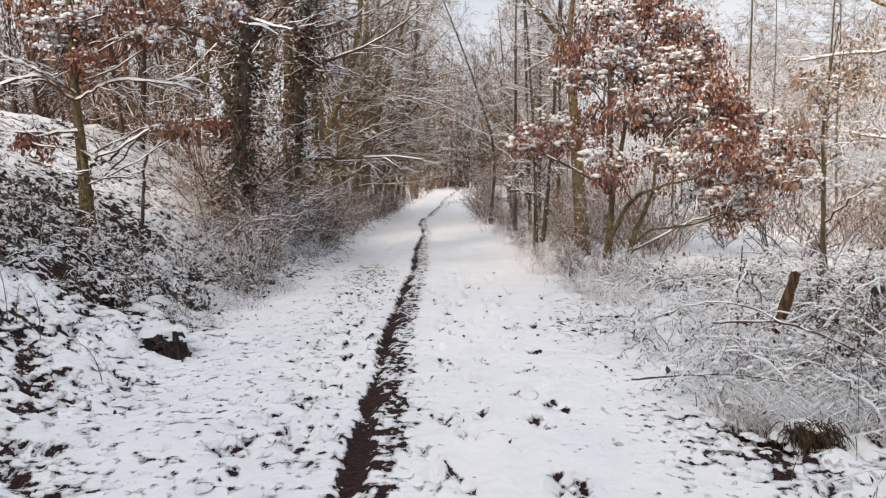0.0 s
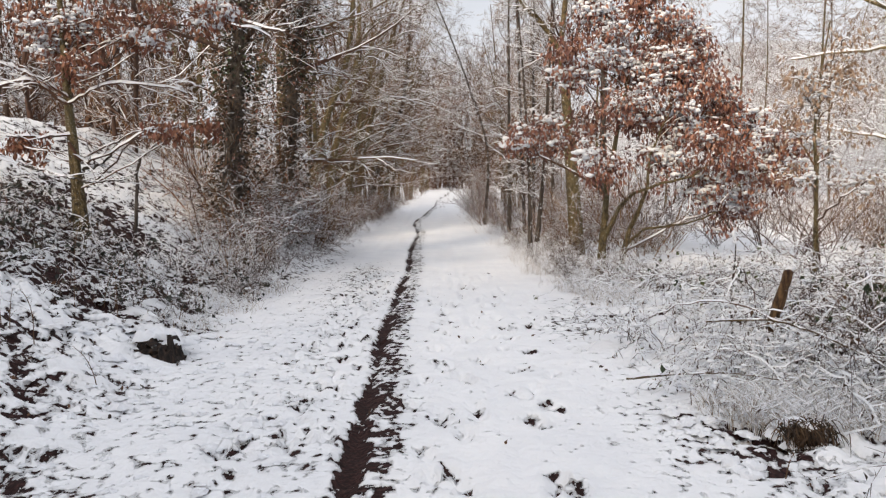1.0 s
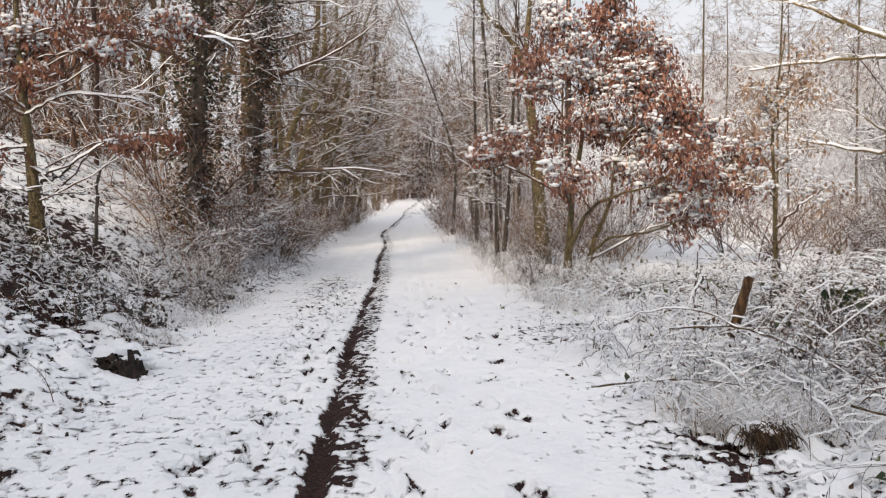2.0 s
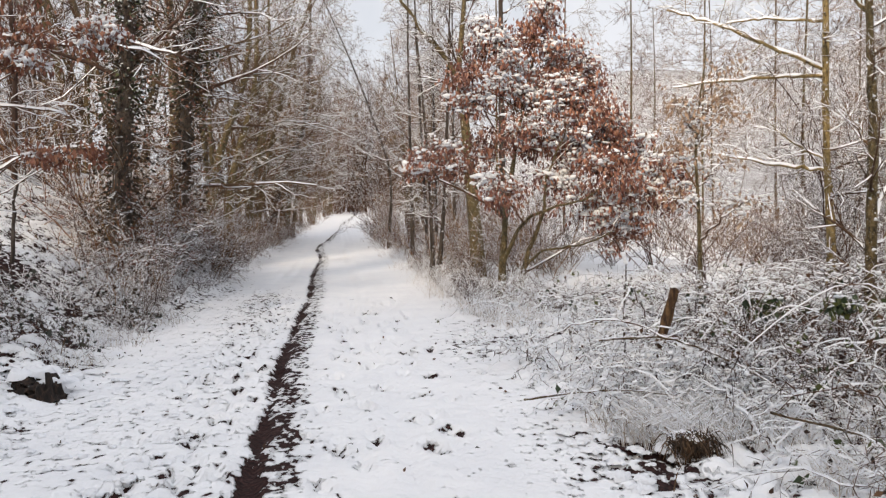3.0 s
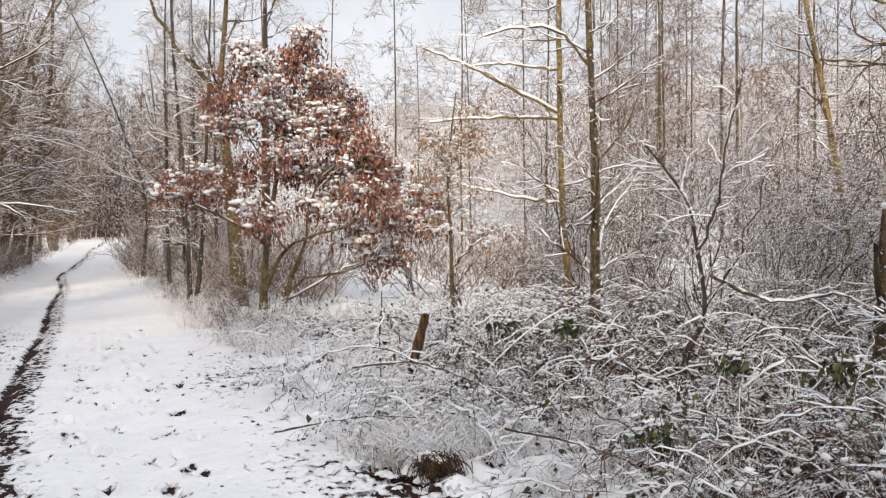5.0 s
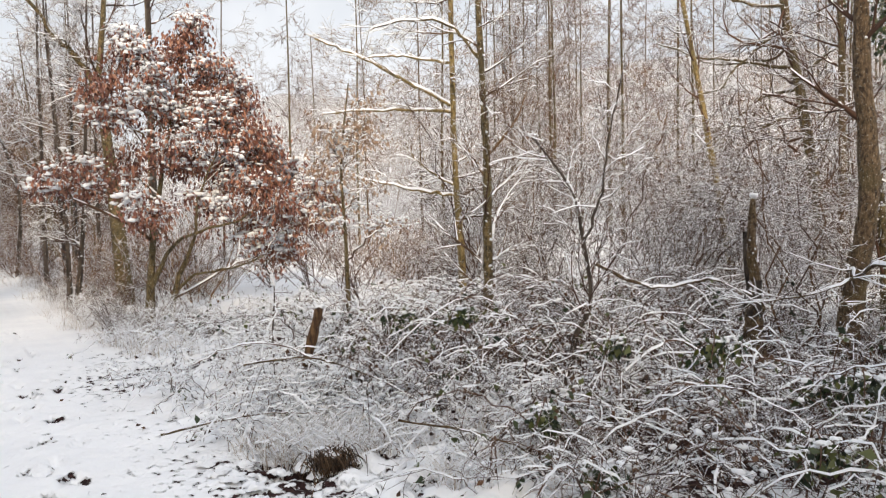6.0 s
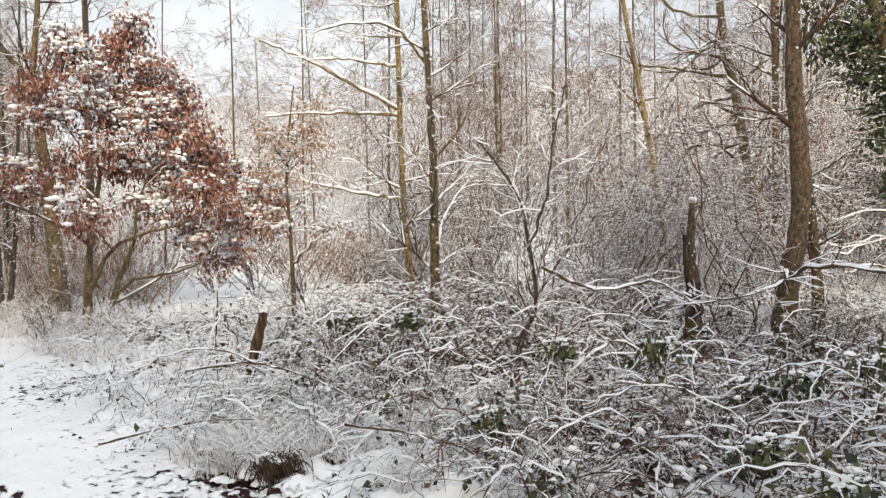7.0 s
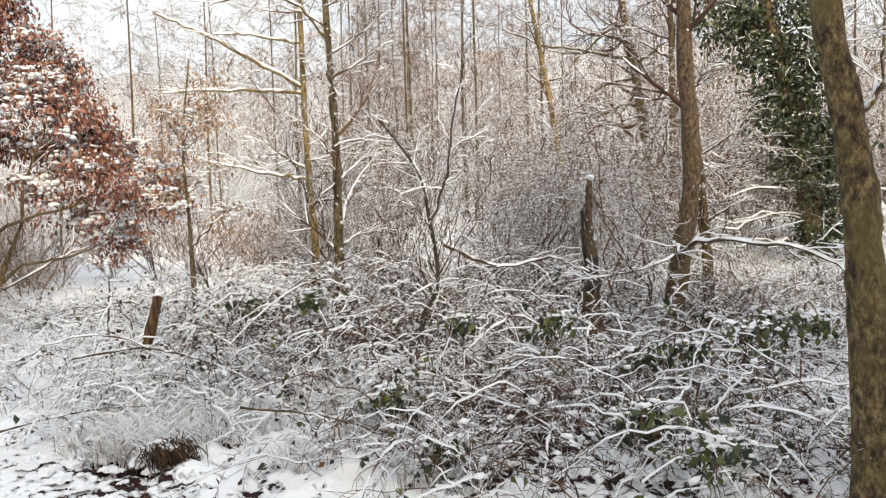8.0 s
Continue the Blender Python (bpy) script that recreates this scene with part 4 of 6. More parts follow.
bare_tree("forked_tree", [z0(3.15, 16.7), (2.96, 16.74, 2.6), (2.82, 16.76, 4.05), (2.75, 16.78, 4.6), (2.9, 16.76, 6.2), (3.0, 16.8, 8.5)], 0.14, 0.03,
          "bare tree forking above a russet oak", wood=BARK_OLIVE, limbs=15, length=2.3, lo=0.4,
          extra=(([(2.76, 16.78, 4.5), (2.32, 16.84, 5.17), (1.82, 16.9, 5.7), (1.2, 16.9, 6.9)], 0.07),))
bare_tree("slim_tree", [z0(4.75, 21.5), (4.76, 21.5, 4), (4.77, 21.5, 8.3), (4.8, 21.5, 11)], 0.12, 0.03, "straight dark tree behind the oak", limbs=22, length=2.2, lo=0.3, group="slim trees")

# the pair of alders and the dead boughs
bare_tree("alder", [z0(7.02, 9.84), (7.0, 9.86, 1.2), (6.94, 9.9, 2.6), (6.92, 9.92, 5.3), (6.9, 9.95, 9)], 0.072, 0.03, "pale sunlit alder with broken snowy side boughs", n_trunk=30, sides=12, knots=0.11,
          wood=BARK_YELLOW, twig=TWIG_WARM, limbs=14, length=1.6, lo=0.3, group="alders", angle=70, rise=0.2,
          extra=(([(6.9, 9.94, 3.5), (6.22, 10.35, 3.94), (5.6, 10.69, 4.32), (5.04, 10.96, 4.55)], 0.034),
                 ([(6.9, 9.94, 3.4), (5.84, 10.57, 3.44), (5.12, 10.93, 3.38)], 0.026),
                 ([(6.9, 9.94, 4.17), (6.15, 10.4, 4.29), (5.68, 10.65, 4.25)], 0.022),
                 ([(6.95, 9.9, 2.06), (6.22, 10.36, 2.2), (5.52, 10.74, 2.42)], 0.025),
                 ([(6.95, 9.9, 2.2), (6.6, 10.13, 2.46), (6.3, 10.31, 2.8)], 0.02)))
bare_tree("alder", [z0(5.35, 6.87), (5.34, 6.87, 1), (5.34, 6.87, 2.4), (5.28, 6.91, 4.2), (5.2, 6.95, 8)], 0.068, 0.025, "olive-barked alder standing in the brambles", n_trunk=30, sides=12, knots=0.12,
          wood=BARK_OLIVE, twig=TWIG_WARM, limbs=18, length=1.3, lo=0.18, group="alders", angle=70, rise=0.2,
          extra=(([(5.28, 6.91, 3.5), (5.03, 7.09, 3.87), (4.62, 7.35, 3.94), (4.2, 7.5, 3.8)], 0.022),))
bare_tree("leaning_tree", [z0(11.65, 8.1), (11.56, 8.2, 0.9), (11.42, 8.39, 2.4), (11.24, 8.61, 4.1), (11.07, 8.83, 5.7), (10.8, 9.1, 8.5)], 0.075, 0.03,
          "slim olive tree leaning in the thicket", wood=BARK_YELLOW, limbs=16, length=1.5, lo=0.15)
bare_tree("wood_edge_tree", [z0(8.0, 4.25), (8.05, 4.15, 0.8), (8.12, 4.03, 1.9), (8.09, 4.09, 3.2), (8.09, 4.09, 4.4), (8.1, 4.1, 9)], 0.128, 0.06,
          "brown mossy tree rising out of brambles", wood=BARK_BROWN, cover=0.4, limbs=6, length=1.8, lo=0.5, sides=14, n_trunk=34, knots=0.09,
          extra=(([(8.08, 4.1, 1.0), (7.5, 3.6, 1.15), (7.22, 2.91, 1.17), (7.38, 2.51, 1.08), (7.49, 2.1, 0.85)], 0.024),
                 ([(8.0, 4.2, 1.1), (7.2, 3.7, 1.05), (6.72, 3.85, 0.9), (6.3, 4.4, 0.8)], 0.014)))
bare_tree("wood_edge_tree", [z0(8.6, 4.05), (8.54, 4.08, 1.1), (8.5, 4.15, 2.2), (8.6, 4.3, 3.4)], 0.08, 0.02, "broken mossy stem beside a brown tree", wood=BARK_OLIVE, limbs=6, length=0.8)
def crooked(start, toward, reach):
    """One crooked bough as a short zigzag line."""
    p, d, out = np.array(start, float), unit(np.array(toward, float)), [start]
    for k in range(6):
        d = unit(d + rng.normal(size=3) * np.array([0.16, 0.16, 0.3]))
        p = p + d * reach / 6
        out.append(tuple(p))
    return out


oak_line = [z0(14.2, 7.9), (14.14, 8.01, 1.1), (14.06, 8.14, 2.3), (13.93, 8.36, 4.1), (13.79, 8.58, 5.7), (13.7, 8.8, 9)]
oak_boughs = [(crooked((13.97 - 0.11 * (z - 3.6), 8.3 + 0.13 * (z - 3.6), z), (-0.53, 0.85, rng.uniform(-0.15, 0.35)), rng.uniform(2.0, 3.4)), rng.uniform(0.026, 0.042)) for z in (3.5, 3.75, 4.1, 4.5, 4.9, 5.2, 5.7, 6.1)]
oak_boughs += [(crooked((13.97, 8.3, z), (0.53, -0.85, 0.2), 1.6), 0.03) for z in (3.0, 4.4)]
bare_tree("oak_tree", oak_line, 0.15, 0.06, "spreading oak with crooked dark boughs", wood=BARK_OLIVE, limbs=12, length=2.6, lo=0.4, angle=72, rise=0.25, gnarl=0.3, twig=TWIG,
          depth=0.005, cover=0.4, lay=0.15, extra=oak_boughs, n_trunk=26, sides=12)
bare_tree("slim_tree", [z0(13.44, 7.23), (13.42, 7.25, 3.8), (13.41, 7.28, 5.4), (13.3, 7.3, 9)], 0.085, 0.03, "slim brown tree beside a spreading oak", wood=BARK_BROWN, limbs=16, length=1.8, group="slim trees")


def ivy_crown():
    """The tree at the wood's edge that vanishes under hanging evergreen ivy."""
    base = z0(13.85, 4.72)
    root = thing("ivy_crowned_tree", base, "tree hung with a heavy dark evergreen ivy crown", "tree")
    P = spline([base, (13.87, 4.87, 1.06), (13.75, 5.16, 3.0), (13.58, 5.59, 5.0), (13.3, 6.2, 8.0)], 16)
    R = taper_of(16, 0.22, 0.08)
    part("trunk", rough_trunk(Pile(), P, R), BARK_OLIVE, root)
    limb, snow, tips = Pile(), Pile(), []
    for x, y, z, r in ((13.35, 6.1, 4.69, 0.45), (13.54, 5.68, 4.15, 0.5), (13.72, 5.26, 4.39, 0.5), (13.75, 5.18, 3.61, 0.49), (13.87, 4.86, 3.95, 0.44), (13.75, 5.18, 2.93, 0.5), (13.87, 4.86, 3.09, 0.44),
                       (13.8, 5.02, 2.24, 0.49), (13.9, 4.77, 1.74, 0.44), (13.9, 4.6, 1.1, 0.4), (13.61, 5.51, 3.3, 0.38), (14.0, 4.53, 2.5, 0.44), (13.5, 5.76, 4.9, 0.45), (13.8, 5.0, 5.0, 0.5),
                       (13.3, 6.3, 5.4, 0.5), (13.6, 5.4, 5.9, 0.6)):
        c = np.array([x, y, z])
        i = int(np.argmin(np.abs(P[:, 2] - (z - 0.3))))
        L = spline([P[i], (P[i] + c) / 2 + UP * 0.12, c, c + (c - P[i]) * 0.3 - UP * 0.2], 8)[None]
        LR = np.linspace(0.03, 0.01, 8)[None]
        limb.tubes(L, LR, 4)
        T, TR = grow(L, LR, 26, 0.2, 1.0, 75, r * 1.1, 5, rise=-0.5, wob=0.25, rad=0.4, tipward=0.1)
        limb.tubes(T, TR, 3)
        snow.caps(T, TR, 0.012, 0.5)
        S, SR = grow(T, TR, 3, 0.2, 1.0, 55, r * 0.4, 3, rise=-0.6, rad=0.7, tipward=0.1)
        limb.tubes(S, SR, 3)
        tips += [S[:, -1], S[:, 1], T[:, 3]]
    b = part("crown", limb, TWIG, root, kind="stuff")
    part("snow_cover", snow, SNOW, b, kind="stuff")
    tips = np.concatenate(tips)
    leafy(root, tips, np.zeros_like(tips), LEAF_IVY, per=3, size=0.085, snow_share=-0.6, scatter=0.15, clump=0.08, width=0.8, hang=0.9)
    ivy_on(root, P, R, 3200, reach=0.32)
    for k in range(9):
        a = P[int(rng.integers(2, 11))]
        d = np.array([-0.45, 0.85, 0.0]) * rng.choice([-0.7, 1.0]) + np.array([-0.5, -0.2, 0])
        e = spline([a, a + d * 0.6 + UP * 0.15, a + d * 1.3 + UP * rng.uniform(-0.1, 0.4), a + d * rng.uniform(1.8, 2.5) + UP * rng.uniform(-0.5, 0.4)], 12)[None]
        e[:, 1:] += rng.normal(size=(1, 11, 3)) * 0.03
        er = np.linspace(0.022, 0.008, 12)[None]
        sub, sr = grow(e, er, 9, 0.2, 1.0, 45, 0.6, 5, rise=0.0, wob=0.25, rad=0.5)
        b = part("bough", Pile().tubes(e, er, 5).tubes(sub, sr, 3), BARK_OLIVE, root)
        part("snow_cover", Pile().caps(e, er, 0.02, 1.0, 1.0, 0.1).caps(sub, sr, 0.012, 1.0), SNOW, b, "snow lying along the bough")


rng = np.random.default_rng(303)
ivy_crown()
bare_tree("near_tree", [z0(4.22, 1.0, -0.1), (4.19, 1.04, 0.9), (4.18, 1.08, 1.57), (4.15, 1.15, 2.1), (4.13, 1.22, 2.6), (4.3, 1.3, 4.5), (4.5, 1.4, 8)], 0.098, 0.05,
          "smooth olive-barked tree trunk at the wood's edge", wood=BARK_NEAR, limbs=6, length=1.4, lo=0.86, sides=18, n_trunk=44,
          extra=(([(4.2, 1.1, 1.95), (4.32, 1.0, 2.12), (4.45, 0.95, 2.3)], 0.016),))

# bent bush with a bare fork in the brambles
bare_tree("bent_bush", [z0(4.7, 4.82), (4.73, 4.79, 0.59), (4.84, 4.69, 0.9), (4.79, 4.74, 1.5), (4.72, 4.8, 1.9), (4.48, 5.01, 2.35)], 0.03, 0.008,
          "bent bare bush forking above the brambles", limbs=14, boughs=5, sprays=4, length=0.9, lo=0.3, angle=38,
          extra=(([(4.79, 4.74, 1.4), (4.91, 4.62, 1.85), (4.95, 4.58, 2.34), (5.05, 4.47, 2.95)], 0.014),), category="shrub")

bare_tree("bare_stem", [z0(2.95, 7.35), (2.93, 7.36, 0.5), (2.96, 7.36, 1.0), (2.86, 7.4, 1.25)], 0.013, 0.005, "thin bare stem standing in the brambles", limbs=5, boughs=3, sprays=3, length=0.35, category="shrub", n_trunk=10, sides=6)

# pale-leaved sapling
def sapling():
    base = z0(4.37, 8.52)
    root = thing("sapling", base, "slender sapling with bleached tan leaves and snow", "tree")
    P = spline([base, (4.34, 8.53, 1.4), (4.31, 8.55, 2.4), (4.41, 8.5, 3.4)], 12)
    R = taper_of(12, 0.035, 0.008)
    part("trunk", rough_trunk(Pile(), P, R, 7), BARK_OLIVE, root)
    lobed_crown(root, [(P, R)], ((4.35, 2.67, 0.29), (4.47, 2.84, 0.25), (4.17, 2.54, 0.25), (4.59, 2.95, 0.22), (4.72, 2.74, 0.22), (4.39, 2.4, 0.25), (4.51, 3.18, 0.18), (4.1, 2.78, 0.22), (4.0, 2.2, 0.2), (4.7, 2.1, 0.25),
                                 (4.0, 1.7, 0.2), (4.75, 1.6, 0.25)), 8.5, 0.25, TWIG_WARM, LEAF_PALE, depth=0.012, per=2, size=0.06, snow_share=0.1, scatter=0.07, clump=0.065, hang=1.2, dense=0.7)


sapling()

# ---------------- broken wood ----------------
def snag():
    """The tall rotten snag in the brambles."""
    root = thing("dead_snag", (6.75, 4.36, on_land(6.75, 4.36) - 0.05), "rotten broken tree snag with torn bark", "tree stump")
    P = spline([(6.75, 4.36, on_land(6.75, 4.36) - 0.1), (6.76, 4.38, 0.25), (6.71, 4.4, 0.6), (6.73, 4.4, 0.95), (6.69, 4.4, 1.3), (6.71, 4.4, 1.8)], 26)
    R = np.interp(np.arange(26), [0, 6, 12, 14, 19, 25], [0.1, 0.088, 0.08, 0.056, 0.048, 0.024])
    part("trunk", rough_trunk(Pile(), P, R, 16, 0.2), BARK_BROWN, root, "rotten wood with the bark torn away")
    for k in range(7):
        h, a0 = rng.uniform(0.1, 1.0), rng.random() * 6.28
        w = rng.uniform(0.2, 0.45)
        i0 = int(np.argmin(np.abs(P[:, 2] - h)))
        i1 = min(i0 + int(rng.integers(4, 9)), 24)
        th = np.linspace(a0 - w, a0 + w, 5)
        rim = np.stack([np.cos(th), np.sin(th), 0 * th], 1)
        lift = np.linspace(0.004, 0.02, i1 - i0)[:, None, None]
        V = P[i0:i1, None] + rim[None] * (R[i0:i1, None, None] * 1.1 + lift) + rng.normal(size=(i1 - i0, 5, 3)) * 0.006
        n_r = i1 - i0
        out = np.concatenate([V.reshape(-1, 3), (V + rim[None] * 0.012).reshape(-1, 3)])
        q = [(r * 5 + c + o, r * 5 + c + 1 + o, r * 5 + c + 6 + o, r * 5 + c + 5 + o) for o in (0, n_r * 5) for r in range(n_r - 1) for c in range(4)]
        e = n_r * 5
        q += [(r * 5 + c, r * 5 + 5 + c, e + r * 5 + 5 + c, e + r * 5 + c) for c in (0, 4) for r in range(n_r - 1)]
        q += [(r * 5 + c, r * 5 + c + 1, e + r * 5 + c + 1, e + r * 5 + c) for r in (0, n_r - 1) for c in range(4)]
        part("bark_flap", Pile().add(out, quads=q), BARK_DARK, root, "dark bark peeling off the dead wood")
    snow_flecks(root, P, R, 220)
    C = P[[14, 25]] + UP * 0.02
    for spot, w in zip(C, (0.12, 0.07)):
        part("snow_cap", Pile().domes(spot[None], np.array([w]), np.array([w * 0.45])), SNOW, root)


snag()


def leaning_post():
    root = thing("broken_stake", (2.85, 6.35, on_land(2.85, 6.35)), "broken leaning stake of orange-brown rotten wood", "stake")
    P = spline([(2.82, 6.37, 0.05), (2.87, 6.35, 0.31), (2.93, 6.32, 0.6), (2.99, 6.29, 0.86)], 12)
    R = np.interp(np.arange(12), [0, 3, 8, 11], [0.034, 0.043, 0.045, 0.038])
    wood = rough_trunk(Pile(), P, R, 11, 0.1)
    th = np.arange(11) * 2 * np.pi / 11
    top = wood.v[-1][-11:]
    wood.add(np.concatenate([top, [top.mean(0) + [0, 0, 0.03]]]), tris=[(i, (i + 1) % 11, 11) for i in range(11)])
    part("shaft", wood, WOOD_ROT, root)
    part("snow_cap", Pile().domes(P[-1:] + UP * 0.005, np.array([0.075]), np.array([0.022])), SNOW, root)


leaning_post()


def cushion(c, width):
    """A lumpy pad of snow with a ragged rim."""
    rings, m = 7, 22
    a = np.arange(m) * 2 * np.pi / m
    rim = 1 + 0.2 * np.sin(2 * a + rng.random() * 6) + 0.15 * np.sin(3 * a + rng.random() * 6) + 0.1 * np.sin(7 * a + rng.random() * 6)
    V = []
    for k in range(rings):
        t = (rings - k) / rings
        z = math.sqrt(max(1 - t * t, 0)) * 0.24 - 0.08 * (k == 0)
        V.append(np.stack([np.cos(a) * rim * t, np.sin(a) * rim * t * 0.75, 0 * a + z], 1) * width * 0.5)
    V = np.concatenate(V + [np.array([[0, 0, 0.24 * width * 0.5]])])
    V[:, 2] += np.array([noise.noise(Vector(v) * 5.5 / width + Vector(c) * 3) for v in V]) * width * 0.16
    q = [(k * m + i, k * m + (i + 1) % m, k * m + m + (i + 1) % m, k * m + m + i) for k in range(rings - 1) for i in range(m)]
    t = [((rings - 1) * m + i, (rings - 1) * m + (i + 1) % m, rings * m) for i in range(m)]
    return Pile().add(V + np.asarray(c), quads=q, tris=t)


def low_stump():
    x, y = -2.61, 6.82
    c = np.array([x, y, on_land(x, y)])
    root = thing("rotten_stump", tuple(c), "low hollow rotten stump in the snowy bank", "tree stump")
    m, k = 22, 6
    arc = np.linspace(radians(-62), radians(190), m)
    wave = 1 + 0.12 * np.sin(3 * arc + 1) + 0.14 * rng.normal(size=m)
    high = 0.14 + 0.04 * np.sin(arc * 2) + 0.035 * rng.normal(size=m)
    rings = []
    for r, f in ((0.23, -0.3), (0.2, 0.4), (0.185, 1.0), (0.13, 1.0), (0.13, 0.4), (0.14, -0.3)):
        rings.append(c + np.stack([np.cos(arc) * r * wave, np.sin(arc) * r * wave * 0.9, f * high], 1))
    q = [(j * m + i, j * m + i + 1, j * m + m + i + 1, j * m + m + i) for j in range(k - 1) for i in range(m - 1)]
    q += [(0, m, 4 * m, 5 * m), (m, 2 * m, 3 * m, 4 * m), (m - 1, 2 * m - 1, 5 * m - 1, 6 * m - 1), (2 * m - 1, 3 * m - 1, 4 * m - 1, 5 * m - 1)]
    part("bole", Pile().add(np.concatenate(rings), quads=q), BARK_ROTTEN_SHADED, root)
    # solid lumps fill the hollow; their near-black colour stands for its inner shade
    for dx, dy, dz, w in ((0.0, 0.02, 0.0, 0.44), (-0.05, 0.04, 0.07, 0.36), (0.07, 0.03, 0.1, 0.26), (-0.09, 0.05, 0.15, 0.22)):
        part("rotten_core", cushion(c + np.array([dx, dy, dz]), w), BARK_ROTTEN_SHADED, root)
    for dx, dy, dz, w in ((-0.05, 0.12, 0.19, 0.34), (0.12, 0.12, 0.13, 0.26), (-0.2, -0.02, 0.05, 0.2), (-0.32, 0.06, 0.03, 0.32), (-0.12, 0.42, 0.14, 0.42), (0.12, 0.34, 0.08, 0.3)):
        part("snow_cap", cushion(c + np.array([dx, dy, dz]), w), SNOW, root, "snow heaped behind the rim")
    C = c + np.stack([rng.uniform(-0.36, 0.0, 40), rng.uniform(0.0, 0.3, 40), rng.uniform(0.0, 0.12, 40)], 1)
    W = rng.uniform(0.06, 0.13, 40)
    part("snow_bank", Pile().domes(C, W, W * 0.3), SNOW, root, "broken snow heaped behind the rim", kind="stuff")


low_stump()


def fallen_bough(points, radius, label, wood=BARK_BROWN, snow_depth=0.02, twigs=7):
    P = spline(points, 22)
    P[1:-1] += rng.normal(size=(20, 3)) * radius * 0.4
    root = thing("fallen_branch", tuple(float(v) for v in P[0]), label, "branch", "fallen branches")
    R = np.linspace(radius, radius * 0.4, 22) * (1 + 0.12 * rng.normal(size=22))
    limb = part("limb", rough_trunk(Pile(), P, R, 8), wood, root)
    part("snow_cover", Pile().caps(P[None], R[None], snow_depth, 1.0, 0.85), SNOW, limb)
    if twigs:
        wood_p, snow = Pile(), Pile()
        S, SR = grow(P[None], R[None], twigs, 0.2, 1.0, 45, 0.6, 5, rise=0.2, wob=0.2, rad=0.45)
        wood_p.tubes(S, SR, 4)
        snow.caps(S, SR, min(0.012, snow_depth), 1.0)
        spray = part("twig_spray", wood_p, wood, root, kind="stuff")
        part("snow_cover", snow, SNOW, spray, kind="stuff")


fallen_bough([(5.4, 5.2, 1.2), (5.65, 4.92, 1.02), (5.85, 4.7, 0.98), (6.1, 4.39, 1.05), (6.4, 4.2, 0.9)], 0.017, "snow-laden dead branch caught in the thicket", snow_depth=0.014)
fallen_bough([(1.4, 5.45, 0.16), (1.8, 5.35, 0.22), (2.1, 5.27, 0.24), (2.5, 5.2, 0.2)], 0.008, "thin fallen branch lying over snow", twigs=4, snow_depth=0.003)
fallen_bough([(-4.75, 9.9, 1.75), (-4.64, 9.97, 1.85), (-4.42, 10.07, 1.96), (-4.2, 10.15, 2.3)], 0.03, "bent snowy branch on the bank", BARK_DARK, snow_depth=0.012)
fallen_bough([(-4.12, 10.2, 1.0), (-4.06, 10.22, 1.81), (-3.96, 10.26, 2.08), (-3.68, 10.37, 2.32), (-3.4, 10.45, 2.55)], 0.024, "curved dead branch rising from the bank", BARK_DARK)
fallen_bough([(-5.4, 9.9, 1.9), (-4.8, 9.6, 1.78), (-4.4, 9.6, 1.68), (-4.0, 9.7, 1.72)], 0.02, "low snowy branch lying on the bank", BARK_DARK, snow_depth=0.01)
fallen_bough([(2.6, 4.15, 0.35), (3.0, 3.7, 0.28), (3.3, 3.2, 0.12), (3.6, 2.8, 0.05)], 0.008, "thin dead branch at the brambles' foot", twigs=4, snow_depth=0.002)
fallen_bough([(2.15, 5.9, 0.5), (2.6, 5.6, 0.55), (2.95, 5.2, 0.42), (3.3, 4.9, 0.2)], 0.009, "arched snowy branch at the brambles' edge", twigs=5, snow_depth=0.008)

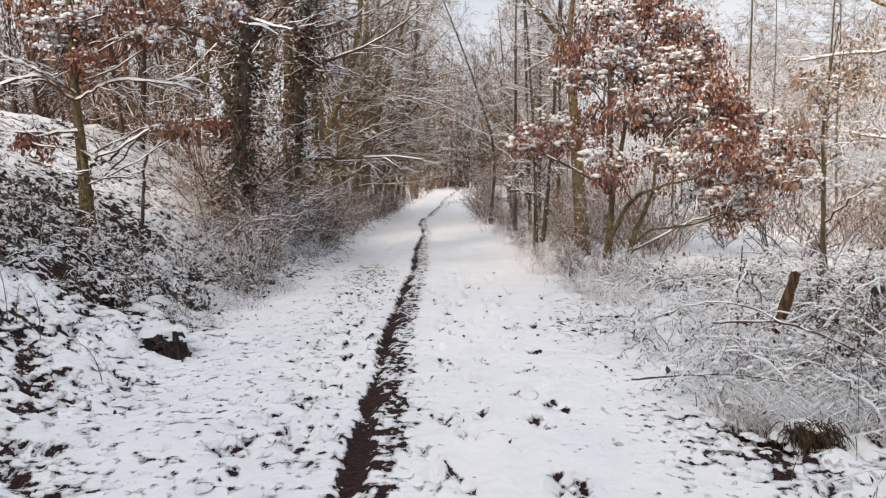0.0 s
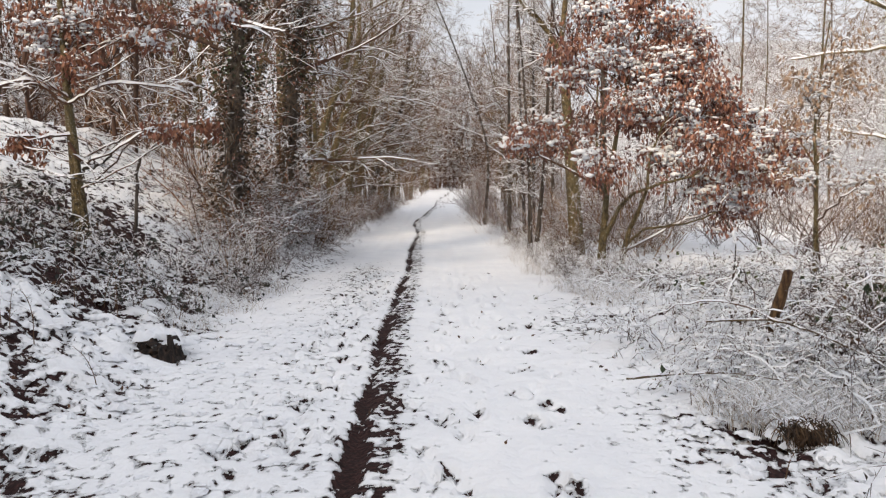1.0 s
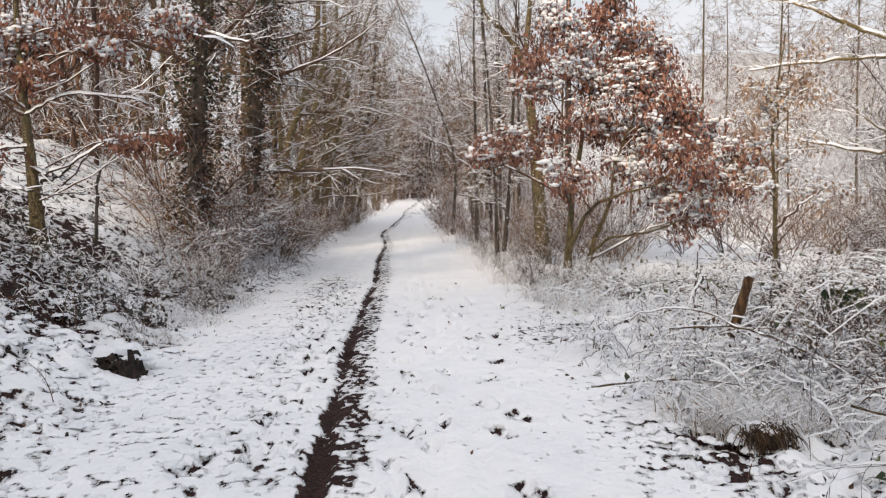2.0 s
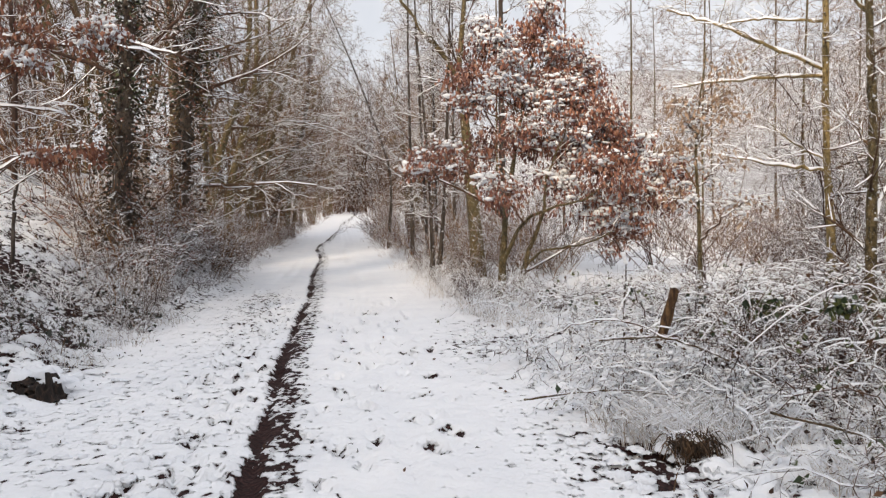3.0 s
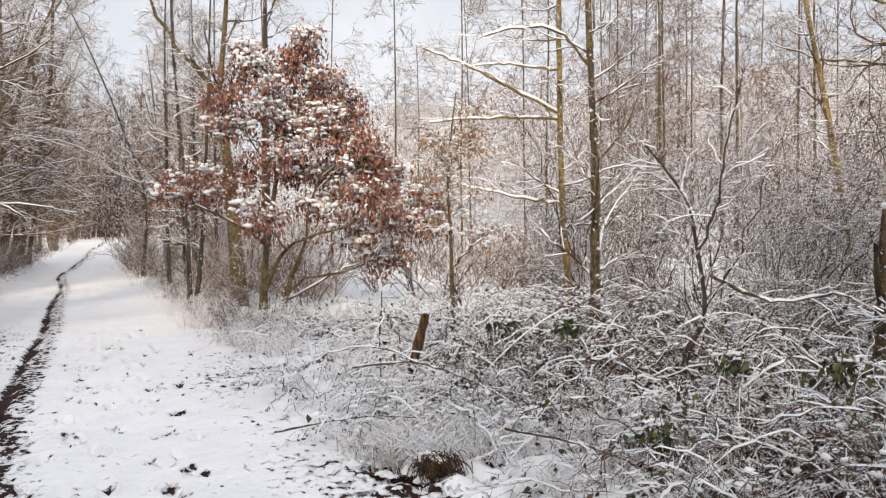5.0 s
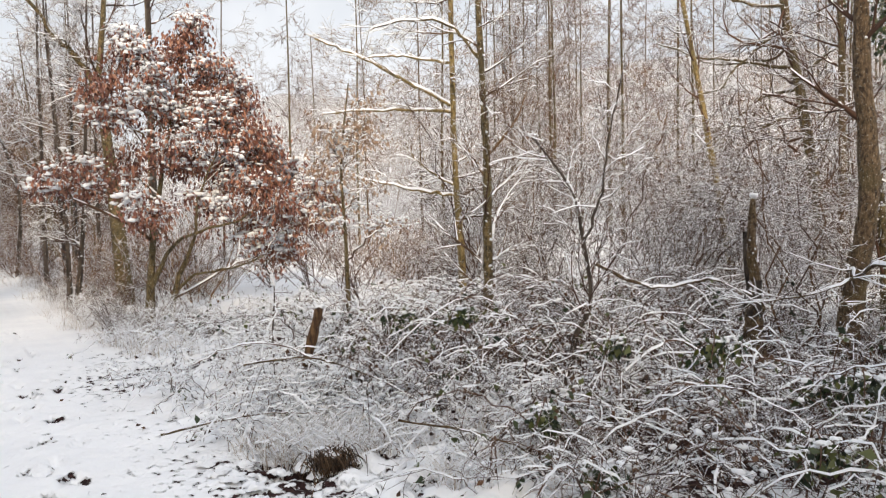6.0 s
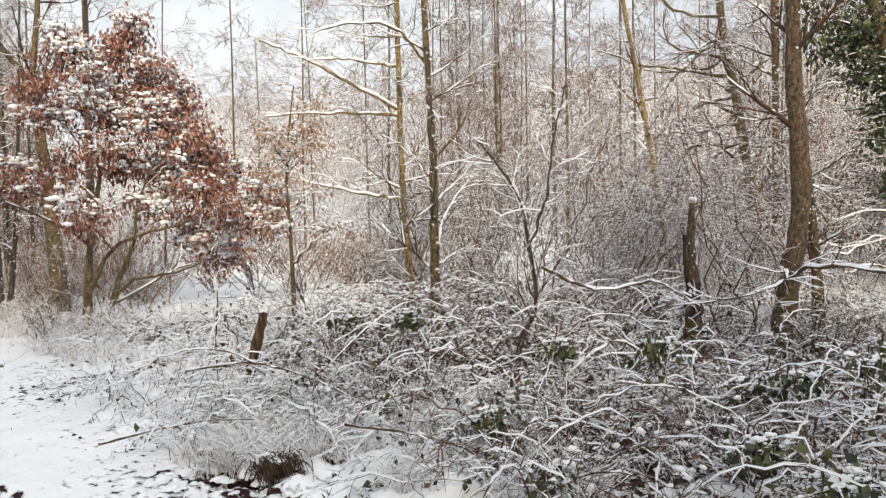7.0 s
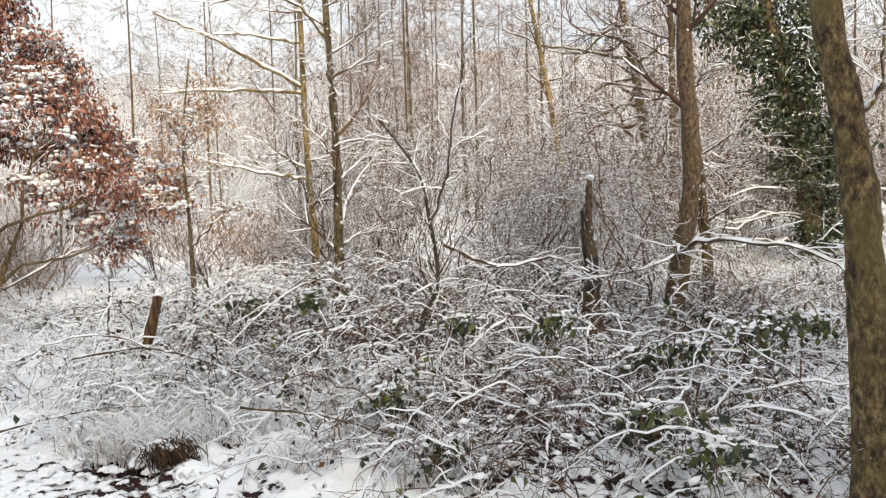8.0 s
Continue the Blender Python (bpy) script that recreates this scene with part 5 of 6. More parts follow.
# ---------------- brambles ----------------
def bramble(place, reach, height, canes, label, leaves=24, frosted=True, foliage=LEAF_GREEN):
    root = thing("bramble_bush", (*place, on_land(*place)), label, "bramble", "brambles")
    n = 15
    a = rng.random(canes) * 2 * np.pi
    s = np.sqrt(rng.random(canes)) * reach
    b0 = np.array(place) + np.stack([np.cos(a) * s, np.sin(a) * s], 1)
    t = rng.random(canes) * 2 * np.pi
    L = reach * (0.7 + 1.0 * rng.random(canes))
    h = height * (0.45 + 0.75 * rng.random(canes))
    u = np.linspace(0, 1, n)
    fall = 0.25 + 0.75 * rng.random(canes)
    P = np.empty((canes, n, 3))
    bend = rng.normal(size=canes) * 0.5
    for j in range(2):
        dr = (np.cos(t), np.sin(t))[j]
        cr = (-np.sin(t), np.cos(t))[j]
        P[:, :, j] = b0[:, j, None] + dr[:, None] * L[:, None] * u ** 1.2 + cr[:, None] * (bend * L)[:, None] * u ** 2 * 0.4
    P[:, :, 2] = land(P[:, :, 0], P[:, :, 1]) - 0.04 + h[:, None] * (np.sin(np.minimum(u * (1.0 + fall[:, None] * 0.95), 1.97) * np.pi / 2) * 1.0)
    P[:, 1:] += rng.normal(size=(canes, n - 1, 3)) * 0.012
    wave = rng.normal(size=(canes, 1, 3)) * 0.035
    P = P + wave * np.sin(u * 7 + rng.random((canes, 1)) * 6.28)[:, :, None] * u[None, :, None]
    R = (0.003 + 0.004 * rng.random((canes, 1)) ** 2) * np.linspace(1, 0.45, n)[None]
    cane, snow = Pile().tubes(P, R, 3), Pile().caps(P, R, (0.008, 0.011, 0.012)[int(frosted)], (0.5, 0.55, 0.95)[int(frosted)], (1.0, 1.0, 1.5)[int(frosted)], 0.2)
    S, SR = grow(P, R, 6, 0.08, 1.0, 60, 0.36, 5, rise=-0.15, wob=0.3, rad=0.6, least=0.002)
    cane.tubes(S, SR, 3)
    snow.caps(S, SR, (0.006, 0.009, 0.011)[int(frosted)], (0.4, 0.36, 0.95)[int(frosted)], (1.05, 1.05, 1.6)[int(frosted)], 0.3)
    F, FR = grow(S, SR, 4, 0.1, 1.0, 60, (0.13, 0.16, 0.11)[int(frosted)], 2, rise=0.0, wob=0.3, rad=0.8, least=(0.002, 0.0021, 0.0042)[int(frosted)])
    frost = Pile().cones(F, FR, 1.5)
    c = part("cane_tangle", cane, CANE, root, kind="stuff")
    part("snow_cover", snow, SNOW, c, "snow lines on the arching canes", kind="stuff")
    part("frosted_spray", frost, (CANE, FROSTED, FROSTED_WHITE)[int(frosted)], c, "short twigs white with frost", kind="stuff")
    k = rng.integers(0, len(S), 16 if frosted == 2 else 50)
    C = S[k, -1] + rng.normal(size=(len(k), 3)) * 0.03
    part("withered_foliage", Pile().leaves(C, rng.normal(size=C.shape) * 0.7 - UP * 0.7, 0.05, 0.6), LEAF_LITTER, root, "shrivelled dark leaves", kind="stuff")
    k = rng.integers(0, len(S), 340 if frosted == 2 else 70)
    W = rng.uniform(0.015, 0.055, len(k))
    part("snow_crumb", Pile().domes(S[k, 2] + UP * 0.005, W, W * 0.3), SNOW, c, kind="stuff")
    if leaves:
        k = rng.integers(0, len(S), leaves)
        C = np.repeat(S[k, 2], 3, 0) + rng.normal(size=(leaves * 3, 3)) * 0.03
        part("leaves", Pile().leaves(C, rng.normal(size=C.shape) * 0.6 - UP * 0.5, 0.07, 0.7), foliage, root, "dark bramble leaves", kind="stuff")
    return root


rng = np.random.default_rng(404)
BR = np.random.default_rng(11)
spots = [(2.7, 5.6, 0.7, 0.24), (2.5, 7.2, 0.7, 0.4), (3.2, 4.6, 0.8, 0.32), (3.6, 5.6, 0.7, 0.6), (3.4, 3.6, 0.7, 0.35), (3.8, 7.2, 0.9, 0.7), (4.2, 4.8, 0.9, 0.75),
         (4.2, 3.4, 0.8, 0.5), (4.5, 6.2, 1.0, 0.85), (3.6, 2.4, 0.7, 0.4), (4.6, 2.3, 0.8, 0.38), (5.2, 4.2, 0.9, 0.52), (5.3, 5.6, 1.0, 0.9), (5.5, 3.0, 0.9, 0.34)]
spots += [(3.4, 8.8, 1.0, 0.5), (4.7, 8.0, 1.0, 0.75), (6.2, 5.2, 1.0, 0.85), (6.1, 3.6, 0.8, 0.24), (5.8, 7.3, 1.1, 0.8), (5.8, 1.8, 0.9, 0.3), (7.2, 2.6, 1.0, 0.28),
         (7.5, 4.7, 1.0, 0.4), (7.4, 6.3, 1.1, 0.8), (5.2, 9.4, 1.1, 0.6), (8.6, 3.2, 1.0, 0.6), (7.0, 8.3, 1.2, 0.8), (3.7, 10.6, 0.9, 0.4), (9.0, 5.4, 1.2, 0.7), (4.7, 1.5, 0.6, 0.3), (2.72, 5.95, 0.5, 0.36), (2.95, 5.6, 0.5, 0.34), (9.6, 3.3, 1.0, 0.4), (10.6, 4.3, 1.1, 0.45), (9.2, 2.2, 0.9, 0.3)]
for bx, by, rc, hh in spots:
    bramble((bx, by), rc, hh, 36 if bx < 3.3 else 44, "tangled bramble canes lined with snow", leaves=int(BR.integers(14, 60)) // (6 if bx < 3.3 else 2), frosted=2 if bx < 0.3 * by + 1.75 or bx < 3.3 else 1)
for bx, by, rc, hh in ((-3.9, 8.3, 0.6, 0.3), (-4.9, 8.3, 0.7, 0.3), (-3.4, 8.9, 0.6, 0.35), (-4.6, 9.4, 0.7, 0.4), (-3.0, 10.4, 0.5, 0.4), (-3.9, 9.6, 0.7, 0.4), (-5.6, 8.9, 0.7, 0.35), (-5.4, 9.9, 0.7, 0.4)):
    bramble((bx, by), rc, hh, 13, "low dark brambles on the bank under snow", leaves=34, frosted=1, foliage=LEAF_DARK)


def long_cane(foot, aim, reach, height, radius):
    """One long arching bramble cane with its snow and a few short side shoots."""
    a = np.array([foot[0], foot[1], on_land(*foot) - 0.03])
    d = np.array([math.cos(aim), math.sin(aim), 0.0])
    P = spline([a, a + d * reach * 0.22 + UP * height * 0.75, a + d * reach * 0.55 + UP * height, a + d * reach * 0.85 + UP * height * 0.72, a + d * reach + UP * height * 0.35], 20)[None]
    P[:, 1:] += rng.normal(size=(1, 19, 3)) * 0.012
    R = np.linspace(radius, radius * 0.45, 20)[None]
    root = thing("bramble_cane", tuple(float(v) for v in a), "long brown bramble cane arching under a line of snow", "bramble", "long bramble canes")
    S, SR = grow(P, R, 12, 0.15, 1.0, 58, 0.3, 5, rise=-0.1, wob=0.3, rad=0.6, least=0.002)
    c = part("stem", Pile().tubes(P, R, 6), CANE, root)
    part("snow_cover", Pile().caps(P, R, radius * 1.8, 1.0, 1.15, 0.14), SNOW, c, "snow lying along the cane")
    t = part("shoot_spray", Pile().tubes(S, SR, 3), CANE, root, kind="stuff")
    part("snow_cover", Pile().caps(S, SR, 0.009, 0.8, 1.1, 0.25), SNOW, t, kind="stuff")


LC = np.random.default_rng(5)
for k in range(34):
    cx, cy = LC.uniform(2.9, 6.6), LC.uniform(1.9, 6.6)
    if cx > 0.2 * cy + 1.9:
        long_cane((cx, cy), LC.random() * 6.28, LC.uniform(0.9, 1.9), LC.uniform(0.35, 0.8), LC.uniform(0.004, 0.0085))


def leaf_clump(place, width, label):
    """A bunch of evergreen bramble leaves bowed under a cushion of snow."""
    root = thing("bramble_spray", (place[0], place[1], on_land(place[0], place[1])), label, "bramble", "snowy bramble sprays")
    top = np.array(place)
    P = spline([(place[0] + 0.1, place[1] + 0.15, on_land(place[0], place[1]) - 0.03), top + [0.1, 0.12, 0.02], top + [-0.05, -0.02, 0.02], top + [-0.2, -0.1, -0.12]], 9)[None]
    R = np.linspace(0.007, 0.003, 9)[None]
    part("cane", Pile().tubes(P, R, 5), CANE, root)
    C = top + rng.normal(size=(80, 3)) * np.array([width * 0.55, width * 0.45, 0.045]) - UP * 0.06
    part("leaves", Pile().leaves(C, rng.normal(size=C.shape) * 0.5 - UP * 0.9, 0.068, 0.65), LEAF_GREEN, root, kind="stuff")
    for k in range(4):
        c = top + rng.normal(size=3) * np.array([width * 0.45, width * 0.35, 0.015]) * (k > 0)
        part("snow_cushion", cushion(c, width * (0.55, 0.42, 0.36, 0.3)[k]), SNOW, root, "lumpy cushion of snow")
    C = top + rng.normal(size=(16, 3)) * np.array([width * 0.5, width * 0.4, 0.02])
    W = rng.uniform(0.02, 0.05, 16)
    part("snow_crumb", Pile().domes(C, W, W * 0.22), SNOW, root, kind="stuff")


for cx, cy, cz, cw in ((5.06, 2.75, 0.5, 0.2), (5.18, 2.53, 0.58, 0.2), (5.4, 2.1, 0.72, 0.22), (4.68, 3.29, 0.76, 0.16), (3.95, 2.1, 0.45, 0.2), (3.8, 1.6, 0.4, 0.2), (4.3, 3.9, 0.75, 0.14), (3.1, 2.8, 0.3, 0.14),
                       (3.7, 6.0, 0.8, 0.14), (4.0, 5.5, 0.85, 0.16), (3.3, 3.5, 0.45, 0.12), (5.9, 1.9, 0.75, 0.2), (6.1, 2.3, 0.7, 0.18)):
    leaf_clump((cx, cy, cz), cw, "green bramble leaves bowed under a cushion of snow")

# ---------------- dry grass ----------------
def grass_tuft(place, reach, height, blades, label, material=GRASS, lean=0.6):
    root = thing("dry_grass", (*place, on_land(*place)), label, "grass", "grass tufts", "stuff")
    a = rng.random(blades) * 2 * np.pi
    s = np.sqrt(rng.random(blades)) * reach
    b = np.array(place) + np.stack([np.cos(a) * s, np.sin(a) * s], 1)
    t = rng.random(blades) * 2 * np.pi
    h = height * (0.4 + 0.8 * rng.random(blades))
    u = np.linspace(0, 1, 4)
    P = np.empty((blades, 4, 3))
    P[:, :, 0] = b[:, 0, None] + np.cos(t)[:, None] * h[:, None] * lean * u ** 2
    P[:, :, 1] = b[:, 1, None] + np.sin(t)[:, None] * h[:, None] * lean * u ** 2
    P[:, :, 2] = land(b[:, 0], b[:, 1])[:, None] - 0.03 + h[:, None] * u * (1 - 0.4 * u * lean)
    R = np.full((blades, 1), 0.0028) * np.array([[1, 0.9, 0.7, 0.3]])
    b = part("blades", Pile().tubes(P, R, 3), material, root, kind="stuff")
    part("snow_cover", Pile().caps(P, R, 0.006, 0.4, 1.2), SNOW, b, "frost and snow on the blades", kind="stuff")


for gx_, gy_, r_, h_, n_ in ((2.35, 4.75, 0.36, 0.3, 520), (2.1, 5.0, 0.3, 0.26, 300), (2.75, 5.1, 0.4, 0.34, 420), (2.85, 4.6, 0.3, 0.26, 300), (2.3, 5.35, 0.3, 0.24, 240), (2.6, 11.3, 0.8, 0.4, 260), (2.3, 13.5, 0.8, 0.4, 260), (2.2, 16, 0.8, 0.4, 260),
                             (2.4, 9.9, 0.5, 0.35, 300), (-2.9, 8.3, 0.4, 0.22, 120), (-2.75, 9.6, 0.5, 0.3, 150), (-2.7, 11.3, 0.5, 0.3, 180), (2.2, 20, 0.9, 0.45, 220), (2.2, 25, 1.0, 0.45, 220),
                             (3.3, 3.0, 0.35, 0.35, 300), (3.6, 4.2, 0.4, 0.4, 300), (2.9, 3.7, 0.3, 0.3, 220)):
    grass_tuft((gx_, gy_), r_, h_, n_, "tuft of bleached dry grass in snow")

def tussock():
    """The dark tussock that the snow has not covered; its colour includes the hollow's shade."""
    c = np.array([2.24, 4.42, on_land(2.24, 4.42)])
    root = thing("sodden_tussock", tuple(c), "dark grass tussock poking out of snow", "grass")
    n = 420
    b = c + rng.normal(size=(n, 3)) * np.array([0.075, 0.045, 0.022]) + UP * 0.12
    u = np.linspace(0, 1, 4)[None, :, None]
    d = rng.normal(size=(n, 3)) * 0.04 + np.array([0.0, -0.03, 0.0])
    P = b[:, None] + d[:, None] * u - UP * (u ** 2) * rng.uniform(0.04, 0.14, n)[:, None, None]
    part("blade_mass", Pile().tubes(P, np.full((n, 1), 0.004) * np.array([[1, 0.9, 0.7, 0.3]]), 3), TUSSOCK, root, kind="stuff")
    k = 9
    C = c + rng.normal(size=(k, 3)) * np.array([0.045, 0.03, 0.01])
    # near-black mound stands in for the shaded gap under the hanging blades
    part("root_mound", Pile().domes(C, np.full(k, 0.05), np.full(k, 0.045)), BARK_ROTTEN_SHADED, root, kind="stuff")
    for dx, dy, dz, w in ((0.03, 0.1, 0.1, 0.26), (-0.12, 0.08, 0.04, 0.22), (0.15, 0.05, 0.03, 0.2), (0.0, -0.02, 0.13, 0.12)):
        part("snow_cap", cushion(c + np.array([dx, dy, dz]), w), SNOW, root, "snow lapping over the tussock")


tussock()

def dry_weed(place, height, label):
    """A dry weed stalk with a few thin side shoots and crumbs of snow."""
    x, y = place
    a = np.array([x, y, on_land(x, y) - 0.03])
    lean = rng.normal(size=2) * 0.22 * height
    P = spline([a, a + [lean[0] * 0.2, lean[1] * 0.2, height * 0.4], a + [lean[0] * 0.6, lean[1] * 0.6, height * 0.75], a + [lean[0] * 1.2, lean[1] * 1.2, height]], 10)[None]
    R = np.linspace(0.0042, 0.002, 10)[None]
    root = thing("dry_weed", tuple(float(v) for v in a), label, "weed", "dry weeds")
    part("stalk", Pile().tubes(P, R, 5), TWIG_WARM, root)
    S, SR = grow(P, R, 6, 0.25, 1.0, 45, height * 0.3, 5, rise=0.3, wob=0.18, rad=0.6, least=0.0016)
    t = part("shoot_spray", Pile().tubes(S, SR, 3), TWIG_WARM, root, kind="stuff")
    W = rng.uniform(0.008, 0.022, 8)
    part("snow_crumb", Pile().domes(S[rng.integers(0, len(S), 8), 3], W, W * 0.4), SNOW, t, kind="stuff")


DS = np.random.default_rng(8)
for k in range(16):
    dry_weed((DS.uniform(-4.4, -2.6), DS.uniform(5.2, 9.0)), DS.uniform(0.25, 0.6), "thin dry weed stalk poking out of the snowy bank")
for k in range(10):
    dry_weed((DS.uniform(1.7, 2.4), DS.uniform(3.6, 8.5)), DS.uniform(0.12, 0.3), "thin dry weed stalk beside the ride")

# ---------------- thickets ----------------
SH = np.random.default_rng(21)
model_l = [shrub("bank_shrub", (0, 0, 0), 1.9, 1.2, "leafless brown hedge shrub dusted with snow", twig=TWIG, lace=SNOWED_LACE, group="bank shrubs", stems=9, cover=0.7, depth=0.009, fine=5) for i in range(3)]


def lace_shrub(height, seed_twig):
    """A thicket bush of crooked upright stems and flat, sagging, much-forked twigs that the snow has lined."""
    root = thing("thicket_shrub", (0, 0, 0), "leafless grey thicket shrub laced with snow", "shrub", "thicket shrubs")
    k, n = 5, 11
    a, lean = rng.random(k) * 6.28, rng.uniform(0.1, 0.6, k)
    u = np.linspace(0, 1, n)
    h = height * rng.uniform(0.65, 1.1, k)
    P = np.stack([np.cos(a)[:, None] * (0.12 + (lean * h)[:, None] * u ** 1.4), np.sin(a)[:, None] * (0.12 + (lean * h)[:, None] * u ** 1.4), h[:, None] * u - 0.1], -1)
    P[:, 1:] += rng.normal(size=(k, n - 1, 3)) * np.array([0.06, 0.06, 0.01])
    R = rng.uniform(0.007, 0.014, (k, 1)) * np.linspace(1, 0.3, n)[None]
    part("stem_mass", Pile().tubes(P, R, 4), seed_twig, root, kind="stuff")
    A, AR = grow(P, R, 13, 0.08, 1.0, 80, height * 0.34, 7, rise=-0.35, wob=0.3, rad=0.45, tipward=0.45, least=0.0042)
    A[:, 1:, 2] = A[:, :1, 2] + (A[:, 1:, 2] - A[:, :1, 2]) * 0.6
    B, BR_ = grow(A, AR, 7, 0.12, 1.0, 60, height * 0.15, 3, rise=-0.3, wob=0.32, rad=0.7, tipward=0.3, least=0.004)
    B[:, 1:, 2] = B[:, :1, 2] + (B[:, 1:, 2] - B[:, :1, 2]) * 0.6
    C, CR = grow(B, BR_, 2, 0.15, 1.0, 55, height * 0.06, 2, rise=-0.3, wob=0.2, rad=0.9, least=0.0034)
    part("twig_lace", Pile().tubes(A, AR, 3).tubes(B, BR_, 3).cones(C, CR), SNOWED_LACE, root, "fine flat twigs each lined with snow", kind="stuff")
    return root


model_r = [lace_shrub(2.5, (TWIG, TWIG_WARM, TWIG, TWIG_WARM)[i]) for i in range(4)]

for m in model_l:
    v = np.empty(len(m.children[0].data.vertices) * 3)
    m.children[0].data.vertices.foreach_get("co", v)
    v = v.reshape(-1, 3)
    pick = v[rng.integers(len(v) // 2, len(v), 260)]
    part("leaves", Pile().leaves(pick, rng.normal(size=pick.shape) - UP * 0.8, 0.055), LEAF_OAK, m, "few small russet leaves still hanging", kind="stuff")


def plant(models, spots):
    """Copies of the models at (x, y, scale); the models themselves take the first places."""
    late = []
    for i, (x, y, s) in enumerate(spots):
        x += float(bend(y)) * (abs(x) < 6)
        m = models[i % len(models)]
        place = Matrix.Translation((x, y, on_land(x, y))) @ Matrix.Rotation(SH.random() * 6.28, 4, "Z") @ Matrix.Diagonal((s, s, s * SH.uniform(0.9, 1.15), 1))
        if i < len(models):
            late.append((m, place))
        else:
            copy_thing(m, place)
    for m, place in late:
        m.matrix_basis = place


hedge = [shrub("hedge_shrub", (0, 0, 0), 2.3, 1.4, "dense leafless shrub dusted with snow beside the ride", twig=(SNOWED_WARM, SNOWED_RUSSET, SNOWED_DARK)[i], group="hedge shrubs", stems=8, sprays=7, fine=4,
               least=0.0055, r0=0.014, seg=2, laid=False) for i in range(3)]
spots_l = []
for y in np.arange(9.3, 18, 0.75):
    spots_l.append((-2.9 - 0.8 * SH.random(), y + SH.normal() * 0.3, SH.uniform(0.6, 0.95)))
    spots_l.append((-3.6 - 1.2 * SH.random(), y + 1.5 + SH.normal() * 0.4, SH.uniform(0.9, 1.35)))
spots_l = [s for s in spots_l if s[0] > -0.31 * s[1]]
plant(model_l, spots_l)
spots_h = []
for y in np.concatenate([np.arange(12, 36, 1.7), np.arange(36, 76, 4.0)]):
    spots_h.append((-2.75 - 0.6 * SH.random(), y + SH.normal() * 0.3, SH.uniform(0.5, 0.8)))
    spots_h.append((-3.8 - 2.0 * SH.random(), y + 2 + SH.normal() * 0.3, SH.uniform(1.0, 1.5)))
for y in np.concatenate([np.arange(13, 36, 1.7), np.arange(36, 76, 4.0)]):
    spots_h.append((2.2 + 0.8 * SH.random(), y, SH.uniform(0.3, 0.5)))
    spots_h.append((3.3 + 2.5 * SH.random(), y + 2, SH.uniform(0.6, 1.1)))
spots_h += [(-7 - 7 * SH.random(), SH.uniform(17, 26), SH.uniform(1.0, 1.5)) for i in range(14)]
for i in range(26):
    y = SH.uniform(16.5, 27)
    spots_h.append((SH.uniform(2.4, 3.2 + 0.22 * (y - 8)), y, SH.uniform(0.45, 0.8)))
for i in range(20):
    a, r = radians(SH.uniform(17, 40)), SH.uniform(15.5, 27)
    spots_h.append((r * math.sin(a), r * math.cos(a), SH.uniform(0.45, 0.9)))
for y in np.arange(25, 62, 1.15):
    spots_h.append((1.9 - 0.35 * float(step(24, 40, y)) + 0.5 * SH.random(), y + SH.normal() * 0.2, SH.uniform(0.5, 0.95)))
for y in np.arange(16.5, 24, 0.9):
    spots_h.append((2.9 + 1.1 * SH.random(), y, SH.uniform(0.4, 0.65)))
for y in np.arange(16, 40, 0.9):
    spots_h.append((-2.75 - 0.35 * SH.random(), y, SH.uniform(0.45, 0.8)))
spots_h += [(SH.uniform(-7, 7), SH.uniform(72, 78), SH.uniform(1.2, 1.7)) for i in range(14)]
# unseen shrubs, added behind the walker to keep sun off the brambles
spots_h += [(3.4 + 2.6 * SH.random(), y, SH.uniform(0.9, 1.3)) for y in np.arange(-6, -2.4, 0.9)]
for i in range(16):
    a, r = radians(SH.uniform(23, 35)), SH.uniform(14, 25)
    spots_h.append((r * math.sin(a), r * math.cos(a), SH.uniform(0.5, 0.9)))
# out-of-view shrubs added on the left to cast shade on the bank
spots_h += [(SH.uniform(-8.5, -6.0), SH.uniform(-3.5, 2.0), SH.uniform(0.9, 1.3)) for i in range(9)]
for i in range(13):
    y = SH.uniform(14.6, 18)
    spots_h.append((SH.uniform(0.17, 0.36) * y, y, SH.uniform(0.35, 0.6)))
for i in range(30):
    a, r = radians(SH.uniform(46, 82)), SH.uniform(15.5, 25)
    spots_h.append((r * math.sin(a), r * math.cos(a), SH.uniform(1.1, 1.7)))
plant(hedge, spots_h)
for i in range(18):
    y, s = SH.uniform(13, 22), SH.uniform(1.1, 1.6)
    x = SH.uniform(-0.27 * y, -3.4)
    copy_thing(hedge[0], Matrix.Translation((x, y, on_land(x, y))) @ Matrix.Rotation(SH.random() * 6.28, 4, "Z") @ Matrix.Diagonal((s, s, s, 1)))
verge = [shrub("verge_scrub", (0, 0, 0), 0.75, 1.5, "knee-high frosted scrub at the edge of the ride", twig=(FROSTED_WHITE, FROSTED)[i], group="verge scrub", stems=12, sprays=7, fine=5, least=0.003, r0=0.006, laid=False, flat=64) for i in range(2)]
spots_v = [(2.0 + 0.25 * SH.random() + 0.35 * SH.random() * k, y + SH.normal() * 0.2, SH.uniform(0.5, 1.0)) for y in np.arange(11.5, 25, 0.75) for k in (0, 2)]
spots_v += [(2.3 + 1.6 * SH.random(), SH.uniform(9.5, 14), SH.uniform(0.6, 1.0)) for i in range(10)]
spots_v += [(-2.6 - 0.6 * SH.random(), y, SH.uniform(0.5, 0.9)) for y in np.arange(9.5, 24, 0.75)]
